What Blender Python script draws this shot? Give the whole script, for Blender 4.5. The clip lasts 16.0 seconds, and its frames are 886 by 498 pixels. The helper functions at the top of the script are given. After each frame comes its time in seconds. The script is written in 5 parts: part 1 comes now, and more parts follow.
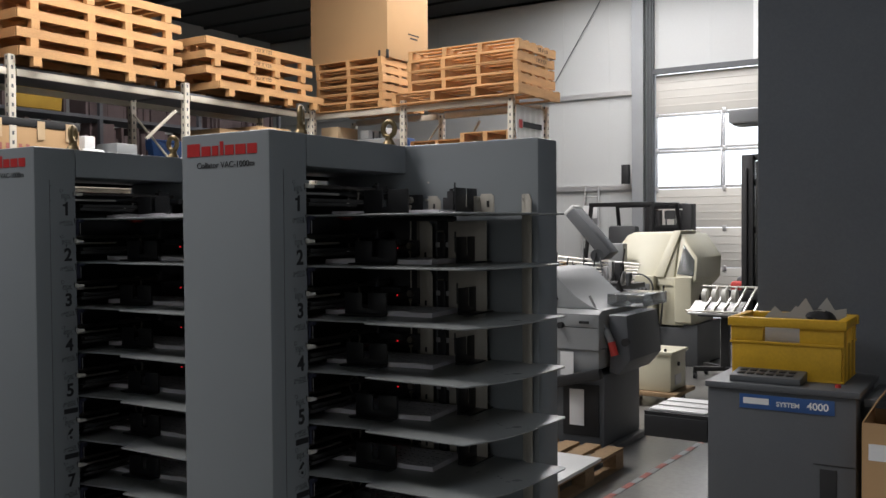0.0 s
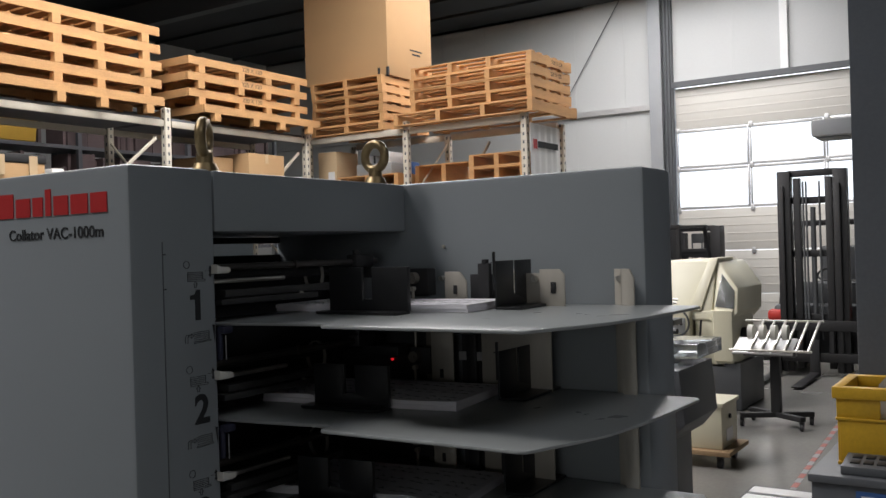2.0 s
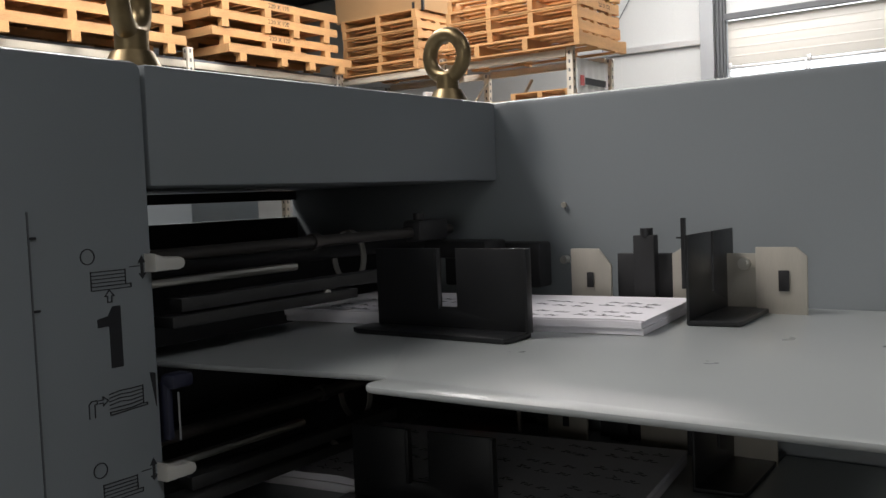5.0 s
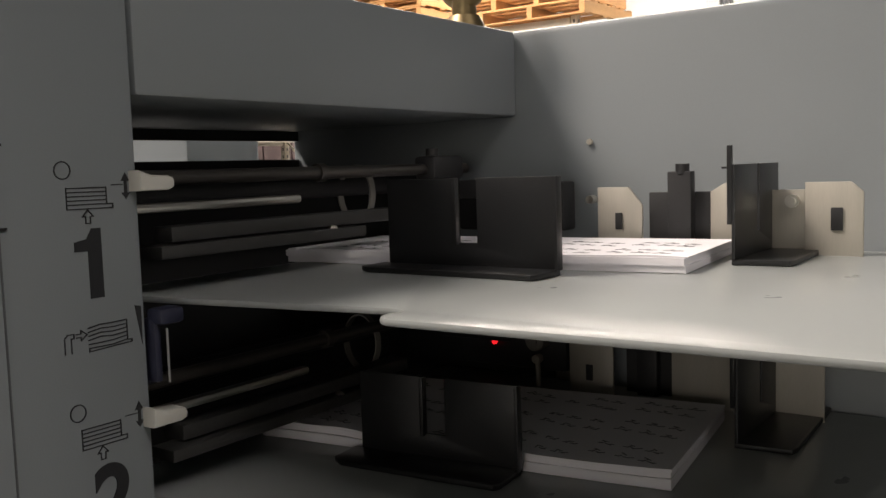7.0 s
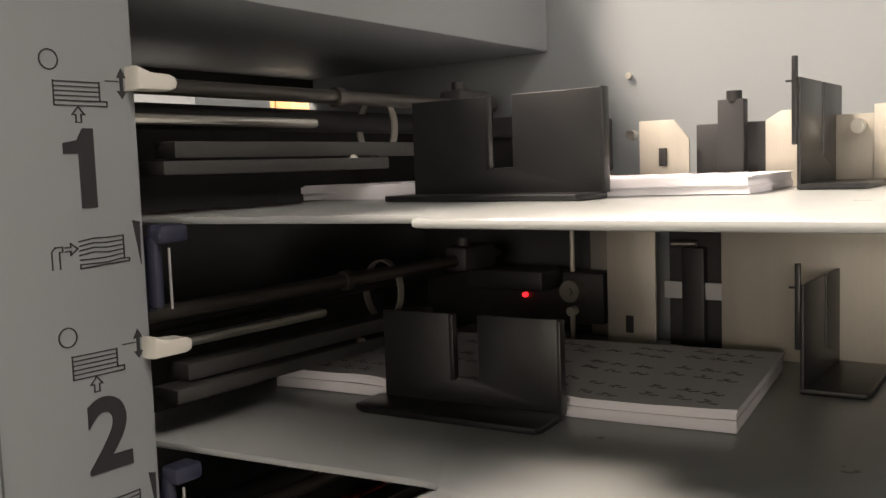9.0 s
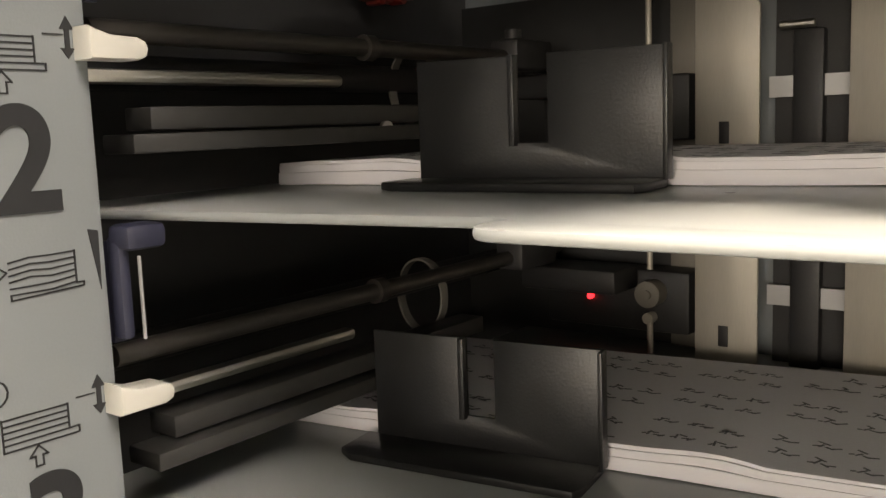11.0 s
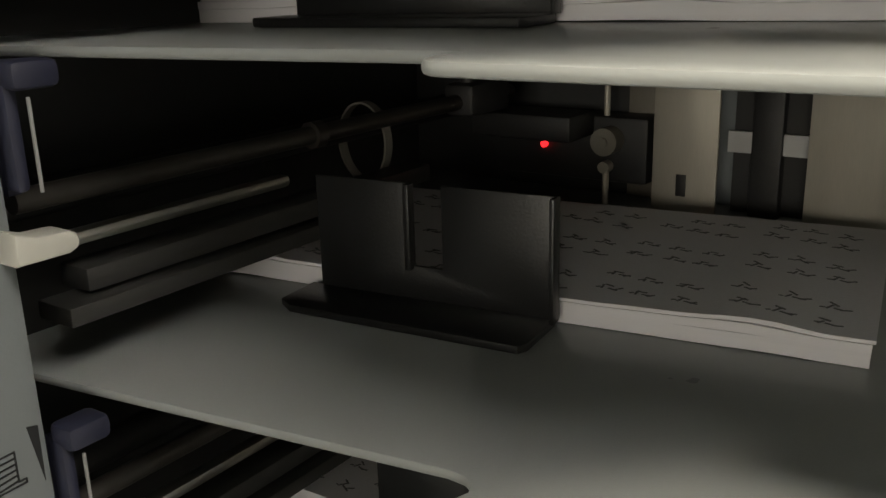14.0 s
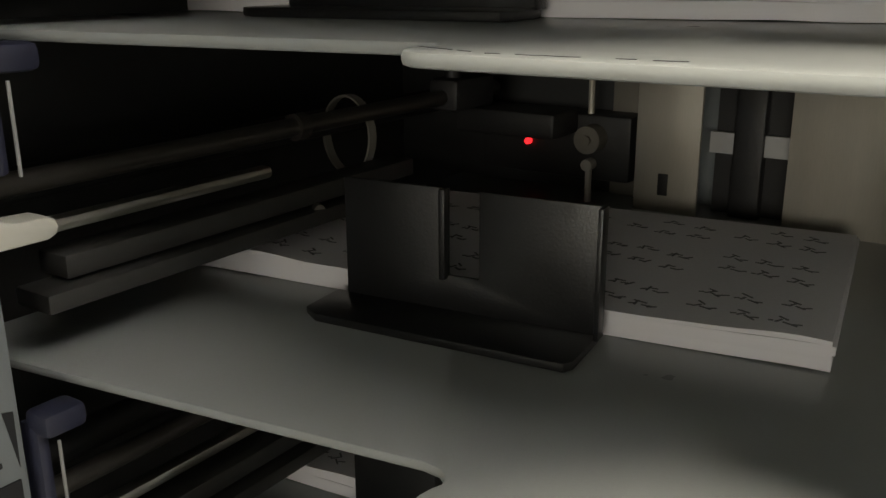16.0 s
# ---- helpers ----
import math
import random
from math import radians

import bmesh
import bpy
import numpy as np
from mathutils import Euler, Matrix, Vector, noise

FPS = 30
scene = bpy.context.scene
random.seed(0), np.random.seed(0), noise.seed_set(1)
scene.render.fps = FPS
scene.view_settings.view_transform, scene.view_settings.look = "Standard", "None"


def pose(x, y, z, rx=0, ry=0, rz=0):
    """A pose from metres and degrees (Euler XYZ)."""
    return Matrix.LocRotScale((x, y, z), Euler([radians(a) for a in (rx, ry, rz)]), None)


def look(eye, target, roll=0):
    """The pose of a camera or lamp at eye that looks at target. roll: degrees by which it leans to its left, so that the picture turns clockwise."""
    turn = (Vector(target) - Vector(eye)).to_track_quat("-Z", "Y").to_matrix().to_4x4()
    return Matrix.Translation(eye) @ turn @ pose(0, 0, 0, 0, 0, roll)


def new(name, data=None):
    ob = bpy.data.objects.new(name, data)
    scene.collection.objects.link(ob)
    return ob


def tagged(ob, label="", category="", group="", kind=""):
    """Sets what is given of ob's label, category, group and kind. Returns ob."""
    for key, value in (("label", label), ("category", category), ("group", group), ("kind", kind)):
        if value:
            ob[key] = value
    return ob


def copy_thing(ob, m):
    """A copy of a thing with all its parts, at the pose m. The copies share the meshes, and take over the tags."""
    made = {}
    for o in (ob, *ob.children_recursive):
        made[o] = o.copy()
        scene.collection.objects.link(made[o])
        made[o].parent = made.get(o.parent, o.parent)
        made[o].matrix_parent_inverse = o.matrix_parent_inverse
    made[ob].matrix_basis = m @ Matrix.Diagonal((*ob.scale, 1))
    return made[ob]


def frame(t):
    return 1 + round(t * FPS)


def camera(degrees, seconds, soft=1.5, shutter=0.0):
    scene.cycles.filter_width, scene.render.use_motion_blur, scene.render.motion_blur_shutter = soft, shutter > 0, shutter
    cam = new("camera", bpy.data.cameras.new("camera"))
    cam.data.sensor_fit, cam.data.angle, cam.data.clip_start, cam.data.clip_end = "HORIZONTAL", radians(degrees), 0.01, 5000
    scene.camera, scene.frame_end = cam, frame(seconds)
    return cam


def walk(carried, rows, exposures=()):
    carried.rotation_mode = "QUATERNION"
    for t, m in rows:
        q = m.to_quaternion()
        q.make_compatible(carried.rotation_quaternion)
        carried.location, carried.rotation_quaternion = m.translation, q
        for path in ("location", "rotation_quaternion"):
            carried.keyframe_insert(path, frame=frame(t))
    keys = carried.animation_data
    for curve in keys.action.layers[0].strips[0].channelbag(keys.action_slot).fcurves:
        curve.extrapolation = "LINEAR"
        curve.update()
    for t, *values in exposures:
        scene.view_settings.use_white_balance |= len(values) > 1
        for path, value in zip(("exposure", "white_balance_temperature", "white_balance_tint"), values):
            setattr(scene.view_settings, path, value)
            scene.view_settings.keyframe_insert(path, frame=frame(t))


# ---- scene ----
cam = camera(52.0, 16.0)
PATH = [
    (0, (0.085, -0.026, 1.737), (-0.996, 1.656, 1.69), -0.4),
    (0.5, (-0.064, 0.159, 1.789), (-1.207, 1.797, 1.69), -2.7),
    (1, (-0.183, 0.438, 1.811), (-1.291, 2.102, 1.757), -2.1),
    (1.5, (-0.319, 0.699, 1.839), (-1.436, 2.358, 1.806), -0.8),
    (2, (-0.56, 0.917, 1.868), (-1.653, 2.591, 1.869), -1.7),
    (2.5, (-0.734, 1.157, 1.893), (-1.825, 2.834, 1.902), -1.2),
    (3, (-0.854, 1.335, 1.91), (-2.087, 2.909, 1.888), -1.1),
    (3.5, (-0.95, 1.369, 1.905), (-2.11, 2.997, 1.833), -2.4),
    (4, (-0.972, 1.379, 1.9), (-2.121, 3.015, 1.815), -2.3),
    (6.5, (-1.019, 1.434, 1.862), (-2.18, 3.053, 1.689), -2.0),
    (7, (-1.036, 1.448, 1.852), (-2.191, 3.071, 1.675), -1.8),
    (7.5, (-1.046, 1.452, 1.844), (-2.198, 3.077, 1.674), -1.3),
    (8, (-1.049, 1.452, 1.836), (-2.208, 3.074, 1.67), -1.1),
    (8.2, (-1.053, 1.456, 1.831), (-2.214, 3.076, 1.662), -1.1),
    (10.3, (-1.154, 1.567, 1.727), (-2.354, 3.156, 1.535), -3.6),
    (10.5, (-1.164, 1.58, 1.717), (-2.363, 3.167, 1.514), -3.3),
    (11, (-1.185, 1.592, 1.669), (-2.395, 3.162, 1.399), -2.1),
    (11.5, (-1.2, 1.597, 1.633), (-2.395, 3.157, 1.26), -0.4),
    (12, (-1.196, 1.602, 1.619), (-2.366, 3.173, 1.215), -0.3),
    (12.5, (-1.2, 1.613, 1.601), (-2.359, 3.186, 1.171), -0.8),
    (13, (-1.193, 1.618, 1.579), (-2.332, 3.195, 1.114), -1.5),
    (13.5, (-1.198, 1.624, 1.541), (-2.302, 3.202, 1.002), -1.5),
    (14, (-1.201, 1.624, 1.515), (-2.301, 3.192, 0.94), -1.6),
    (14.5, (-1.203, 1.631, 1.494), (-2.295, 3.192, 0.886), -1.9),
    (15, (-1.209, 1.635, 1.476), (-2.313, 3.195, 0.888), -1.7),
    (15.5, (-1.206, 1.63, 1.422), (-2.249, 3.239, 0.852), -1.5),
    (16, (-1.198, 1.624, 1.375), (-2.271, 3.208, 0.791), -0.3),
]
EXPOSURES = [(0, 0.05, 6400, 13), (2.4, 0.0, 6400, 13), (3.2, -0.05, 6000, 12), (4, 0.0, 6150, 12), (6.5, 1.1, 7200, 14), (8.2, 1.48, 7600, 17), (10.3, 3.65, 8350, 18), (11, 3.35, 8250, 15), (12.5, 2.65, 7800, 11), (14.5, 2.2, 7750, 8), (16, 2.15, 7650, 8)]
walk(cam, [(t, look(eye, target, roll)) for t, eye, target, roll in PATH], EXPOSURES)

# ---- light: overcast daylight through the glazed door, assumed roof lights and a fill ----
world = bpy.data.worlds.new("sky")
scene.world = world
world.use_nodes = True
wt = world.node_tree
sky = wt.nodes.new("ShaderNodeTexSky")
sky.sky_type, sky.sun_disc = "NISHITA", False
sky.sun_elevation, sky.sun_rotation = radians(48), radians(250)
wt.links.new(sky.outputs[0], wt.nodes["Background"].inputs[0])
wt.nodes["Background"].inputs[1].default_value = 0.15
sun = new("sun", bpy.data.lights.new("sun", "SUN"))
sun.data.energy, sun.data.angle, sun.data.color = 1.0, radians(12), (1.0, 0.96, 0.9)
sun.matrix_world = look((-12, -10, 20), (0, 0, 0))


def roof_light(name, x0, x1, y0, y1, z, watts, tone):
    la = bpy.data.lights.new(name, "AREA")
    la.shape, la.size, la.size_y, la.energy, la.color = "RECTANGLE", x1 - x0, y1 - y0, watts, tone
    ob = new(name, la)
    ob.matrix_world = pose((x0 + x1) / 2, (y0 + y1) / 2, z)


# openings assumed out of view; the second follows the top beam's diagonal shadow
ASSUMED_SKYLIGHTS = [(-7.6, -3.6, 10.2, 16.0), (-6.2, -3.2, -1.6, 1.9), (2.0, 5.0, -1.6, 1.9), (-7.6, -5.8, 3.4, 9.0)]
roof_light("skylight_lamp", *ASSUMED_SKYLIGHTS[0], 6.6, 480, (1.0, 0.97, 0.92))
roof_light("skylight_lamp", *ASSUMED_SKYLIGHTS[1], 6.6, 122, (0.97, 0.98, 0.98))
# added to brighten the label face and the trays from the right
roof_light("skylight_lamp", *ASSUMED_SKYLIGHTS[2], 6.6, 80, (1.0, 0.985, 0.95))
# added to brighten the pallets on the racks
roof_light("skylight_lamp", *ASSUMED_SKYLIGHTS[3], 6.6, 500, (1.0, 0.97, 0.92))

# low fill for tray fronts and deep plates, added out of view at the south wall
fill = bpy.data.lights.new("window_lamp", "AREA")
fill.shape, fill.size, fill.size_y, fill.energy, fill.color = "RECTANGLE", 4.8, 2.4, 58, (1.0, 0.985, 0.95)
new("window_lamp", fill).matrix_world = pose(2.5, -10.98, 2.4, 90, 0, 0)

# ---- materials ----
def mat(name, col, rough=0.5, metal=0.0, vary=0.12, scale=6.0, fine=90.0, bump=0.08, stretch=(1, 1, 1), island=0.0, coat=0.0, spec=0.5):
    m = bpy.data.materials.new(name)
    m.use_nodes = True
    nt = m.node_tree
    b = nt.nodes["Principled BSDF"]
    tc = nt.nodes.new("ShaderNodeTexCoord")
    mp = nt.nodes.new("ShaderNodeMapping")
    mp.inputs["Scale"].default_value = stretch
    nt.links.new(tc.outputs["Object"], mp.inputs["Vector"])
    big = nt.nodes.new("ShaderNodeTexNoise")
    big.inputs["Scale"].default_value, big.inputs["Detail"].default_value = scale, 5
    small = nt.nodes.new("ShaderNodeTexNoise")
    small.inputs["Scale"].default_value, small.inputs["Detail"].default_value = fine, 3
    for n in (big, small):
        nt.links.new(mp.outputs[0], n.inputs["Vector"])
    mix = nt.nodes.new("ShaderNodeMix")
    mix.data_type = "FLOAT"
    mix.inputs[0].default_value = 0.4
    nt.links.new(big.outputs["Fac"], mix.inputs[2])
    nt.links.new(small.outputs["Fac"], mix.inputs[3])
    ramp = nt.nodes.new("ShaderNodeMapRange")
    ramp.inputs[1].default_value, ramp.inputs[2].default_value = 0.3, 0.7
    ramp.inputs[3].default_value, ramp.inputs[4].default_value = 1 - vary, 1 + vary
    nt.links.new(mix.outputs[0], ramp.inputs[0])
    val = ramp.outputs[0]
    if island:
        geo, info = nt.nodes.new("ShaderNodeNewGeometry"), nt.nodes.new("ShaderNodeObjectInfo")
        add = nt.nodes.new("ShaderNodeMath")
        nt.links.new(geo.outputs["Random Per Island"], add.inputs[0])
        nt.links.new(info.outputs["Random"], add.inputs[1])
        ma = nt.nodes.new("ShaderNodeMath")
        ma.operation = "MULTIPLY_ADD"
        ma.inputs[1].default_value, ma.inputs[2].default_value = island, -island
        nt.links.new(add.outputs[0], ma.inputs[0])
        ad2 = nt.nodes.new("ShaderNodeMath")
        nt.links.new(ma.outputs[0], ad2.inputs[0])
        nt.links.new(val, ad2.inputs[1])
        val = ad2.outputs[0]
    tint = nt.nodes.new("ShaderNodeVectorMath")
    tint.operation = "SCALE"
    tint.inputs[0].default_value = col
    nt.links.new(val, tint.inputs["Scale"])
    nt.links.new(tint.outputs[0], b.inputs["Base Color"])
    rr = nt.nodes.new("ShaderNodeMapRange")
    rr.inputs[1].default_value, rr.inputs[2].default_value = 0.3, 0.7
    rr.inputs[3].default_value, rr.inputs[4].default_value = max(0.03, rough - 0.03), min(1, rough + 0.03)
    nt.links.new(big.outputs["Fac"], rr.inputs[0])
    nt.links.new(rr.outputs[0], b.inputs["Roughness"])
    b.inputs["Metallic"].default_value = metal
    b.inputs["Specular IOR Level"].default_value = spec
    b.inputs["Coat Weight"].default_value = coat
    if bump:
        bp = nt.nodes.new("ShaderNodeBump")
        bp.inputs["Strength"].default_value, bp.inputs["Distance"].default_value = bump, 0.002
        nt.links.new(small.outputs["Fac"], bp.inputs["Height"])
        nt.links.new(bp.outputs[0], b.inputs["Normal"])
    return m


PAINT = mat("machine_grey_paint", (0.215, 0.235, 0.245), 0.42, vary=0.04, scale=3, fine=900, bump=0.05)
TRAYM = mat("tray_grey_paint", (0.29, 0.307, 0.303), 0.3, vary=0.03, scale=9, fine=700, bump=0.03)
BLACK = mat("black_steel", (0.016, 0.016, 0.017), 0.55, vary=0.2, scale=20, fine=600)
GUIDE = mat("black_guide_plate", (0.013, 0.0135, 0.0145), 0.36, vary=0.15, scale=14, fine=700)
# near-black that stands for the deep shade inside the bins
DARK = mat("dark_inner_sheet", (0.022, 0.023, 0.024), 0.65, vary=0.15)
BAR = mat("dark_grey_bar", (0.035, 0.035, 0.034), 0.45, vary=0.15)
STEEL = mat("polished_steel_rod", (0.62, 0.6, 0.55), 0.3, 1.0, vary=0.03, bump=0.0)
RODM = mat("dark_rod", (0.1, 0.092, 0.085), 0.35, 0.8, vary=0.1)
ZINC = mat("zinc_plate", (0.46, 0.43, 0.37), 0.5, 0.35, vary=0.08, scale=12, fine=300, stretch=(6, 6, 0.4))
BRASS = mat("yellow_zinc_bolt", (0.27, 0.2, 0.105), 0.38, 0.85, vary=0.35, scale=40)
WHITEP = mat("white_plastic", (0.56, 0.55, 0.5), 0.4, vary=0.04)
BLUEP = mat("dark_blue_plastic", (0.022, 0.024, 0.045), 0.45, vary=0.1)
REDP = mat("red_plastic", (0.3, 0.035, 0.025), 0.45, vary=0.1)
TAPER = mat("faded_red_tape", (0.36, 0.12, 0.1), 0.6, vary=0.2, scale=8)
INK = mat("dark_grey_ink", (0.014, 0.015, 0.017), 0.7, vary=0.05)
REDINK = mat("red_ink", (0.5, 0.03, 0.03), 0.45, vary=0.05)
PAPER = mat("white_paper", (0.78, 0.76, 0.79), 0.8, vary=0.05, fine=500, stretch=(1, 1, 40))
PRINT = mat("grey_print", (0.16, 0.16, 0.17), 0.8, vary=0.2, scale=200)
WOOD = mat("pale_pine", (0.55, 0.305, 0.128), 0.75, vary=0.22, scale=2.5, fine=40, bump=0.3, stretch=(1, 1, 5), island=0.12)
WOODD = mat("weathered_pine", (0.3, 0.2, 0.11), 0.8, vary=0.25, scale=3, fine=40, bump=0.3, island=0.12)
CARD = mat("brown_cardboard", (0.47, 0.295, 0.145), 0.85, vary=0.06, scale=2, fine=160, bump=0.1)
CARDW = mat("pale_cardboard", (0.55, 0.4, 0.24), 0.85, vary=0.06, scale=2)
RACKM = mat("cream_rack_paint", (0.58, 0.53, 0.44), 0.5, vary=0.12, scale=5)
RACKG = mat("grey_rack_steel", (0.12, 0.125, 0.14), 0.5, vary=0.12, scale=5)
WALLM = mat("white_wall_cladding", (0.52, 0.53, 0.52), 0.55, vary=0.04, scale=0.6, fine=30, bump=0.03)
DOORM = mat("pale_door_panel", (0.6, 0.58, 0.53), 0.5, vary=0.04, scale=1.2, fine=60)
ALU = mat("aluminium_frame", (0.55, 0.55, 0.55), 0.4, 0.6, vary=0.08)
DGREY = mat("dark_grey_steel", (0.09, 0.095, 0.1), 0.5, vary=0.1)
ROOFM = mat("dark_roof_sheet", (0.035, 0.038, 0.04), 0.7, vary=0.15, scale=1)
FLOORM = mat("polished_concrete", (0.22, 0.215, 0.2), 0.25, vary=0.16, scale=0.9, fine=25, bump=0.04)
CONC = mat("grey_rendered_wall", (0.13, 0.14, 0.15), 0.85, vary=0.1, scale=1.5, fine=70, bump=0.3)
CREAM = mat("cream_machine_paint", (0.62, 0.59, 0.45), 0.4, vary=0.05, scale=4)
LGREY = mat("light_grey_machine_paint", (0.29, 0.3, 0.3), 0.42, vary=0.05, scale=4)
MGREY = mat("mid_grey_machine_paint", (0.095, 0.1, 0.107), 0.5, vary=0.06, scale=4)
YELLOW = mat("yellow_plastic", (0.62, 0.36, 0.015), 0.5, vary=0.14, scale=8, fine=60)
CARDG = mat("grey_card", (0.42, 0.41, 0.37), 0.8, vary=0.05)
BLUELAB = mat("blue_label", (0.03, 0.09, 0.26), 0.4, vary=0.05)
WHITE = mat("white_paint", (0.78, 0.78, 0.77), 0.5, vary=0.04)
REDM = mat("red_machine_paint", (0.5, 0.04, 0.03), 0.45, vary=0.1)
ORANGE = mat("yellow_box_paint", (0.55, 0.33, 0.04), 0.6, vary=0.1)
BOOKM = mat("mixed_binders", (0.14, 0.1, 0.1), 0.7, vary=0.2, island=0.5)


def glass(name, col, rough=0.02, trans=1.0):
    m = bpy.data.materials.new(name)
    m.use_nodes = True
    b = m.node_tree.nodes["Principled BSDF"]
    b.inputs["Base Color"].default_value = (*col, 1)
    b.inputs["Roughness"].default_value = rough
    b.inputs["Transmission Weight"].default_value = trans
    b.inputs["IOR"].default_value = 1.3
    return m


GLASS = glass("clear_glazing", (0.95, 0.97, 0.97))
SMOKE = glass("smoked_cover", (0.35, 0.37, 0.38), 0.1, 0.8)
HAZE = bpy.data.materials.new("overcast_sky")
HAZE.use_nodes = True
hz = HAZE.node_tree.nodes["Principled BSDF"]
hz.inputs["Emission Color"].default_value, hz.inputs["Emission Strength"].default_value = (0.93, 0.97, 1.0, 1), 1.5
COLUMNM = mat("grey_column_paint", (0.3, 0.31, 0.32), 0.5, vary=0.08, scale=2)
BELTM = mat("pale_rubber_belt", (0.2, 0.19, 0.17), 0.6, vary=0.2, scale=40)
# darker, slightly rougher copy of the zinc for rear plates and knobs
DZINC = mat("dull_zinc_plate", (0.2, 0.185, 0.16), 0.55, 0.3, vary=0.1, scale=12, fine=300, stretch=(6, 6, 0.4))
LED = bpy.data.materials.new("red_indicator")
LED.use_nodes = True
LED.node_tree.nodes["Principled BSDF"].inputs["Emission Color"].default_value = (1, 0.02, 0.03, 1)
LED.node_tree.nodes["Principled BSDF"].inputs["Emission Strength"].default_value = 0.5
LED.node_tree.nodes["Principled BSDF"].inputs["Base Color"].default_value = (0.5, 0.02, 0.02, 1)


# ---- mesh helpers ----
def bx(bm, x0, x1, y0, y1, z0, z1, bev=0.0, m=None):
    """A box, with its edges rounded by bev, turned by m."""
    t = bmesh.new()
    bmesh.ops.create_cube(t, size=1)
    for v in t.verts:
        v.co = ((x0 + x1) / 2 + v.co.x * (x1 - x0), (y0 + y1) / 2 + v.co.y * (y1 - y0), (z0 + z1) / 2 + v.co.z * (z1 - z0))
    if bev:
        bmesh.ops.bevel(t, geom=t.edges[:], offset=bev, segments=2, affect="EDGES", profile=0.5)
    return join(bm, t, m)


def join(bm, t, m=None):
    if m is not None:
        t.transform(m)
    me = bpy.data.meshes.new("tmp")
    t.to_mesh(me)
    t.free()
    bm.from_mesh(me)
    bpy.data.meshes.remove(me)
    return bm


def cyl(bm, a, b, r, seg=16, r2=None):
    """A rod from a to b."""
    a, b = Vector(a), Vector(b)
    t = bmesh.new()
    bmesh.ops.create_cone(t, cap_ends=True, segments=seg, radius1=r, radius2=r if r2 is None else r2, depth=(b - a).length)
    q = (b - a).to_track_quat("Z", "Y").to_matrix().to_4x4()
    return join(bm, t, Matrix.Translation((a + b) / 2) @ q)


def prism(bm, pts, lo, hi, axis="z", bev=0.0):
    """A flat outline given a thickness along an axis; pts are the other two coordinates in order."""
    t = bmesh.new()
    put = {"z": lambda u, v, w: (u, v, w), "y": lambda u, v, w: (u, w, v), "x": lambda u, v, w: (w, u, v)}[axis]
    f = t.faces.new([t.verts.new(put(u, v, lo)) for u, v in pts])
    r = bmesh.ops.extrude_face_region(t, geom=[f])
    d = Vector(put(0, 0, hi - lo))
    for v in r["geom"]:
        if isinstance(v, bmesh.types.BMVert):
            v.co += d
    bmesh.ops.recalc_face_normals(t, faces=t.faces[:])
    if bev:
        caps = [e for e in t.edges if len(e.link_faces) == 2 and any(len(g.verts) == len(pts) for g in e.link_faces)]
        bmesh.ops.bevel(t, geom=caps, offset=bev, segments=2, affect="EDGES", profile=0.5)
    return join(bm, t)


def ring(bm, c, n, R, r, seg=40, tube=14):
    """A torus round c with its axis along n."""
    t = bmesh.new()
    rows = []
    for i in range(seg):
        a = 2 * math.pi * i / seg
        rows.append([t.verts.new(((R + r * math.cos(k * 2 * math.pi / tube)) * math.cos(a), (R + r * math.cos(k * 2 * math.pi / tube)) * math.sin(a),
                                  r * math.sin(k * 2 * math.pi / tube))) for k in range(tube)])
    for i in range(seg):
        for k in range(tube):
            t.faces.new((rows[i][k], rows[(i + 1) % seg][k], rows[(i + 1) % seg][(k + 1) % tube], rows[i][(k + 1) % tube]))
    return join(bm, t, Matrix.Translation(c) @ Vector(n).to_track_quat("Z", "Y").to_matrix().to_4x4())


def tidy(me, smooth):
    if smooth:
        me.polygons.foreach_set("use_smooth", [True] * len(me.polygons))
        me.set_sharp_from_angle(angle=radians(32))


def part(name, bm, material, parent=None, label="", smooth=True):
    me = bpy.data.meshes.new(name)
    bm.to_mesh(me)
    bm.free()
    me.materials.append(material)
    tidy(me, smooth)
    ob = new(name, me)
    ob.parent = parent
    if label:
        ob["label"] = label
    return ob


def again(ob, m, parent=None):
    """Another part on the same mesh."""
    o = new(ob.name.split(".")[0], ob.data)
    o.matrix_basis = m
    o.parent = parent
    if "label" in ob:
        o["label"] = ob["label"]
    return o


def thing(name, label, category, group="", at=None):
    ob = new(name)
    ob.empty_display_size = 0.1
    if at is not None:
        ob.matrix_basis = at
    return tagged(ob, label, category, group)


def text(name, body, size, m, material, parent, bold=0.0, sx=1.0):
    cu = bpy.data.curves.new(name, "FONT")
    cu.body, cu.size, cu.extrude, cu.offset, cu.align_x, cu.align_y = body, size, 0.0004, bold, "CENTER", "CENTER"
    o = new(name, cu)
    me = bpy.data.meshes.new_from_object(o.evaluated_get(bpy.context.evaluated_depsgraph_get()))
    bpy.data.objects.remove(o)
    bpy.data.curves.remove(cu)
    me.transform(Matrix.Diagonal((sx, 1, 1, 1)))
    me.transform(m)
    me.materials.clear()
    me.materials.append(material)
    ob = new(name, me)
    ob.parent = parent
    return ob


B = bmesh.new


# ---- the hall ----
def structure(name, bm, material, label, smooth=False):
    return tagged(part(name, bm, material, None, label, smooth), kind="structure")


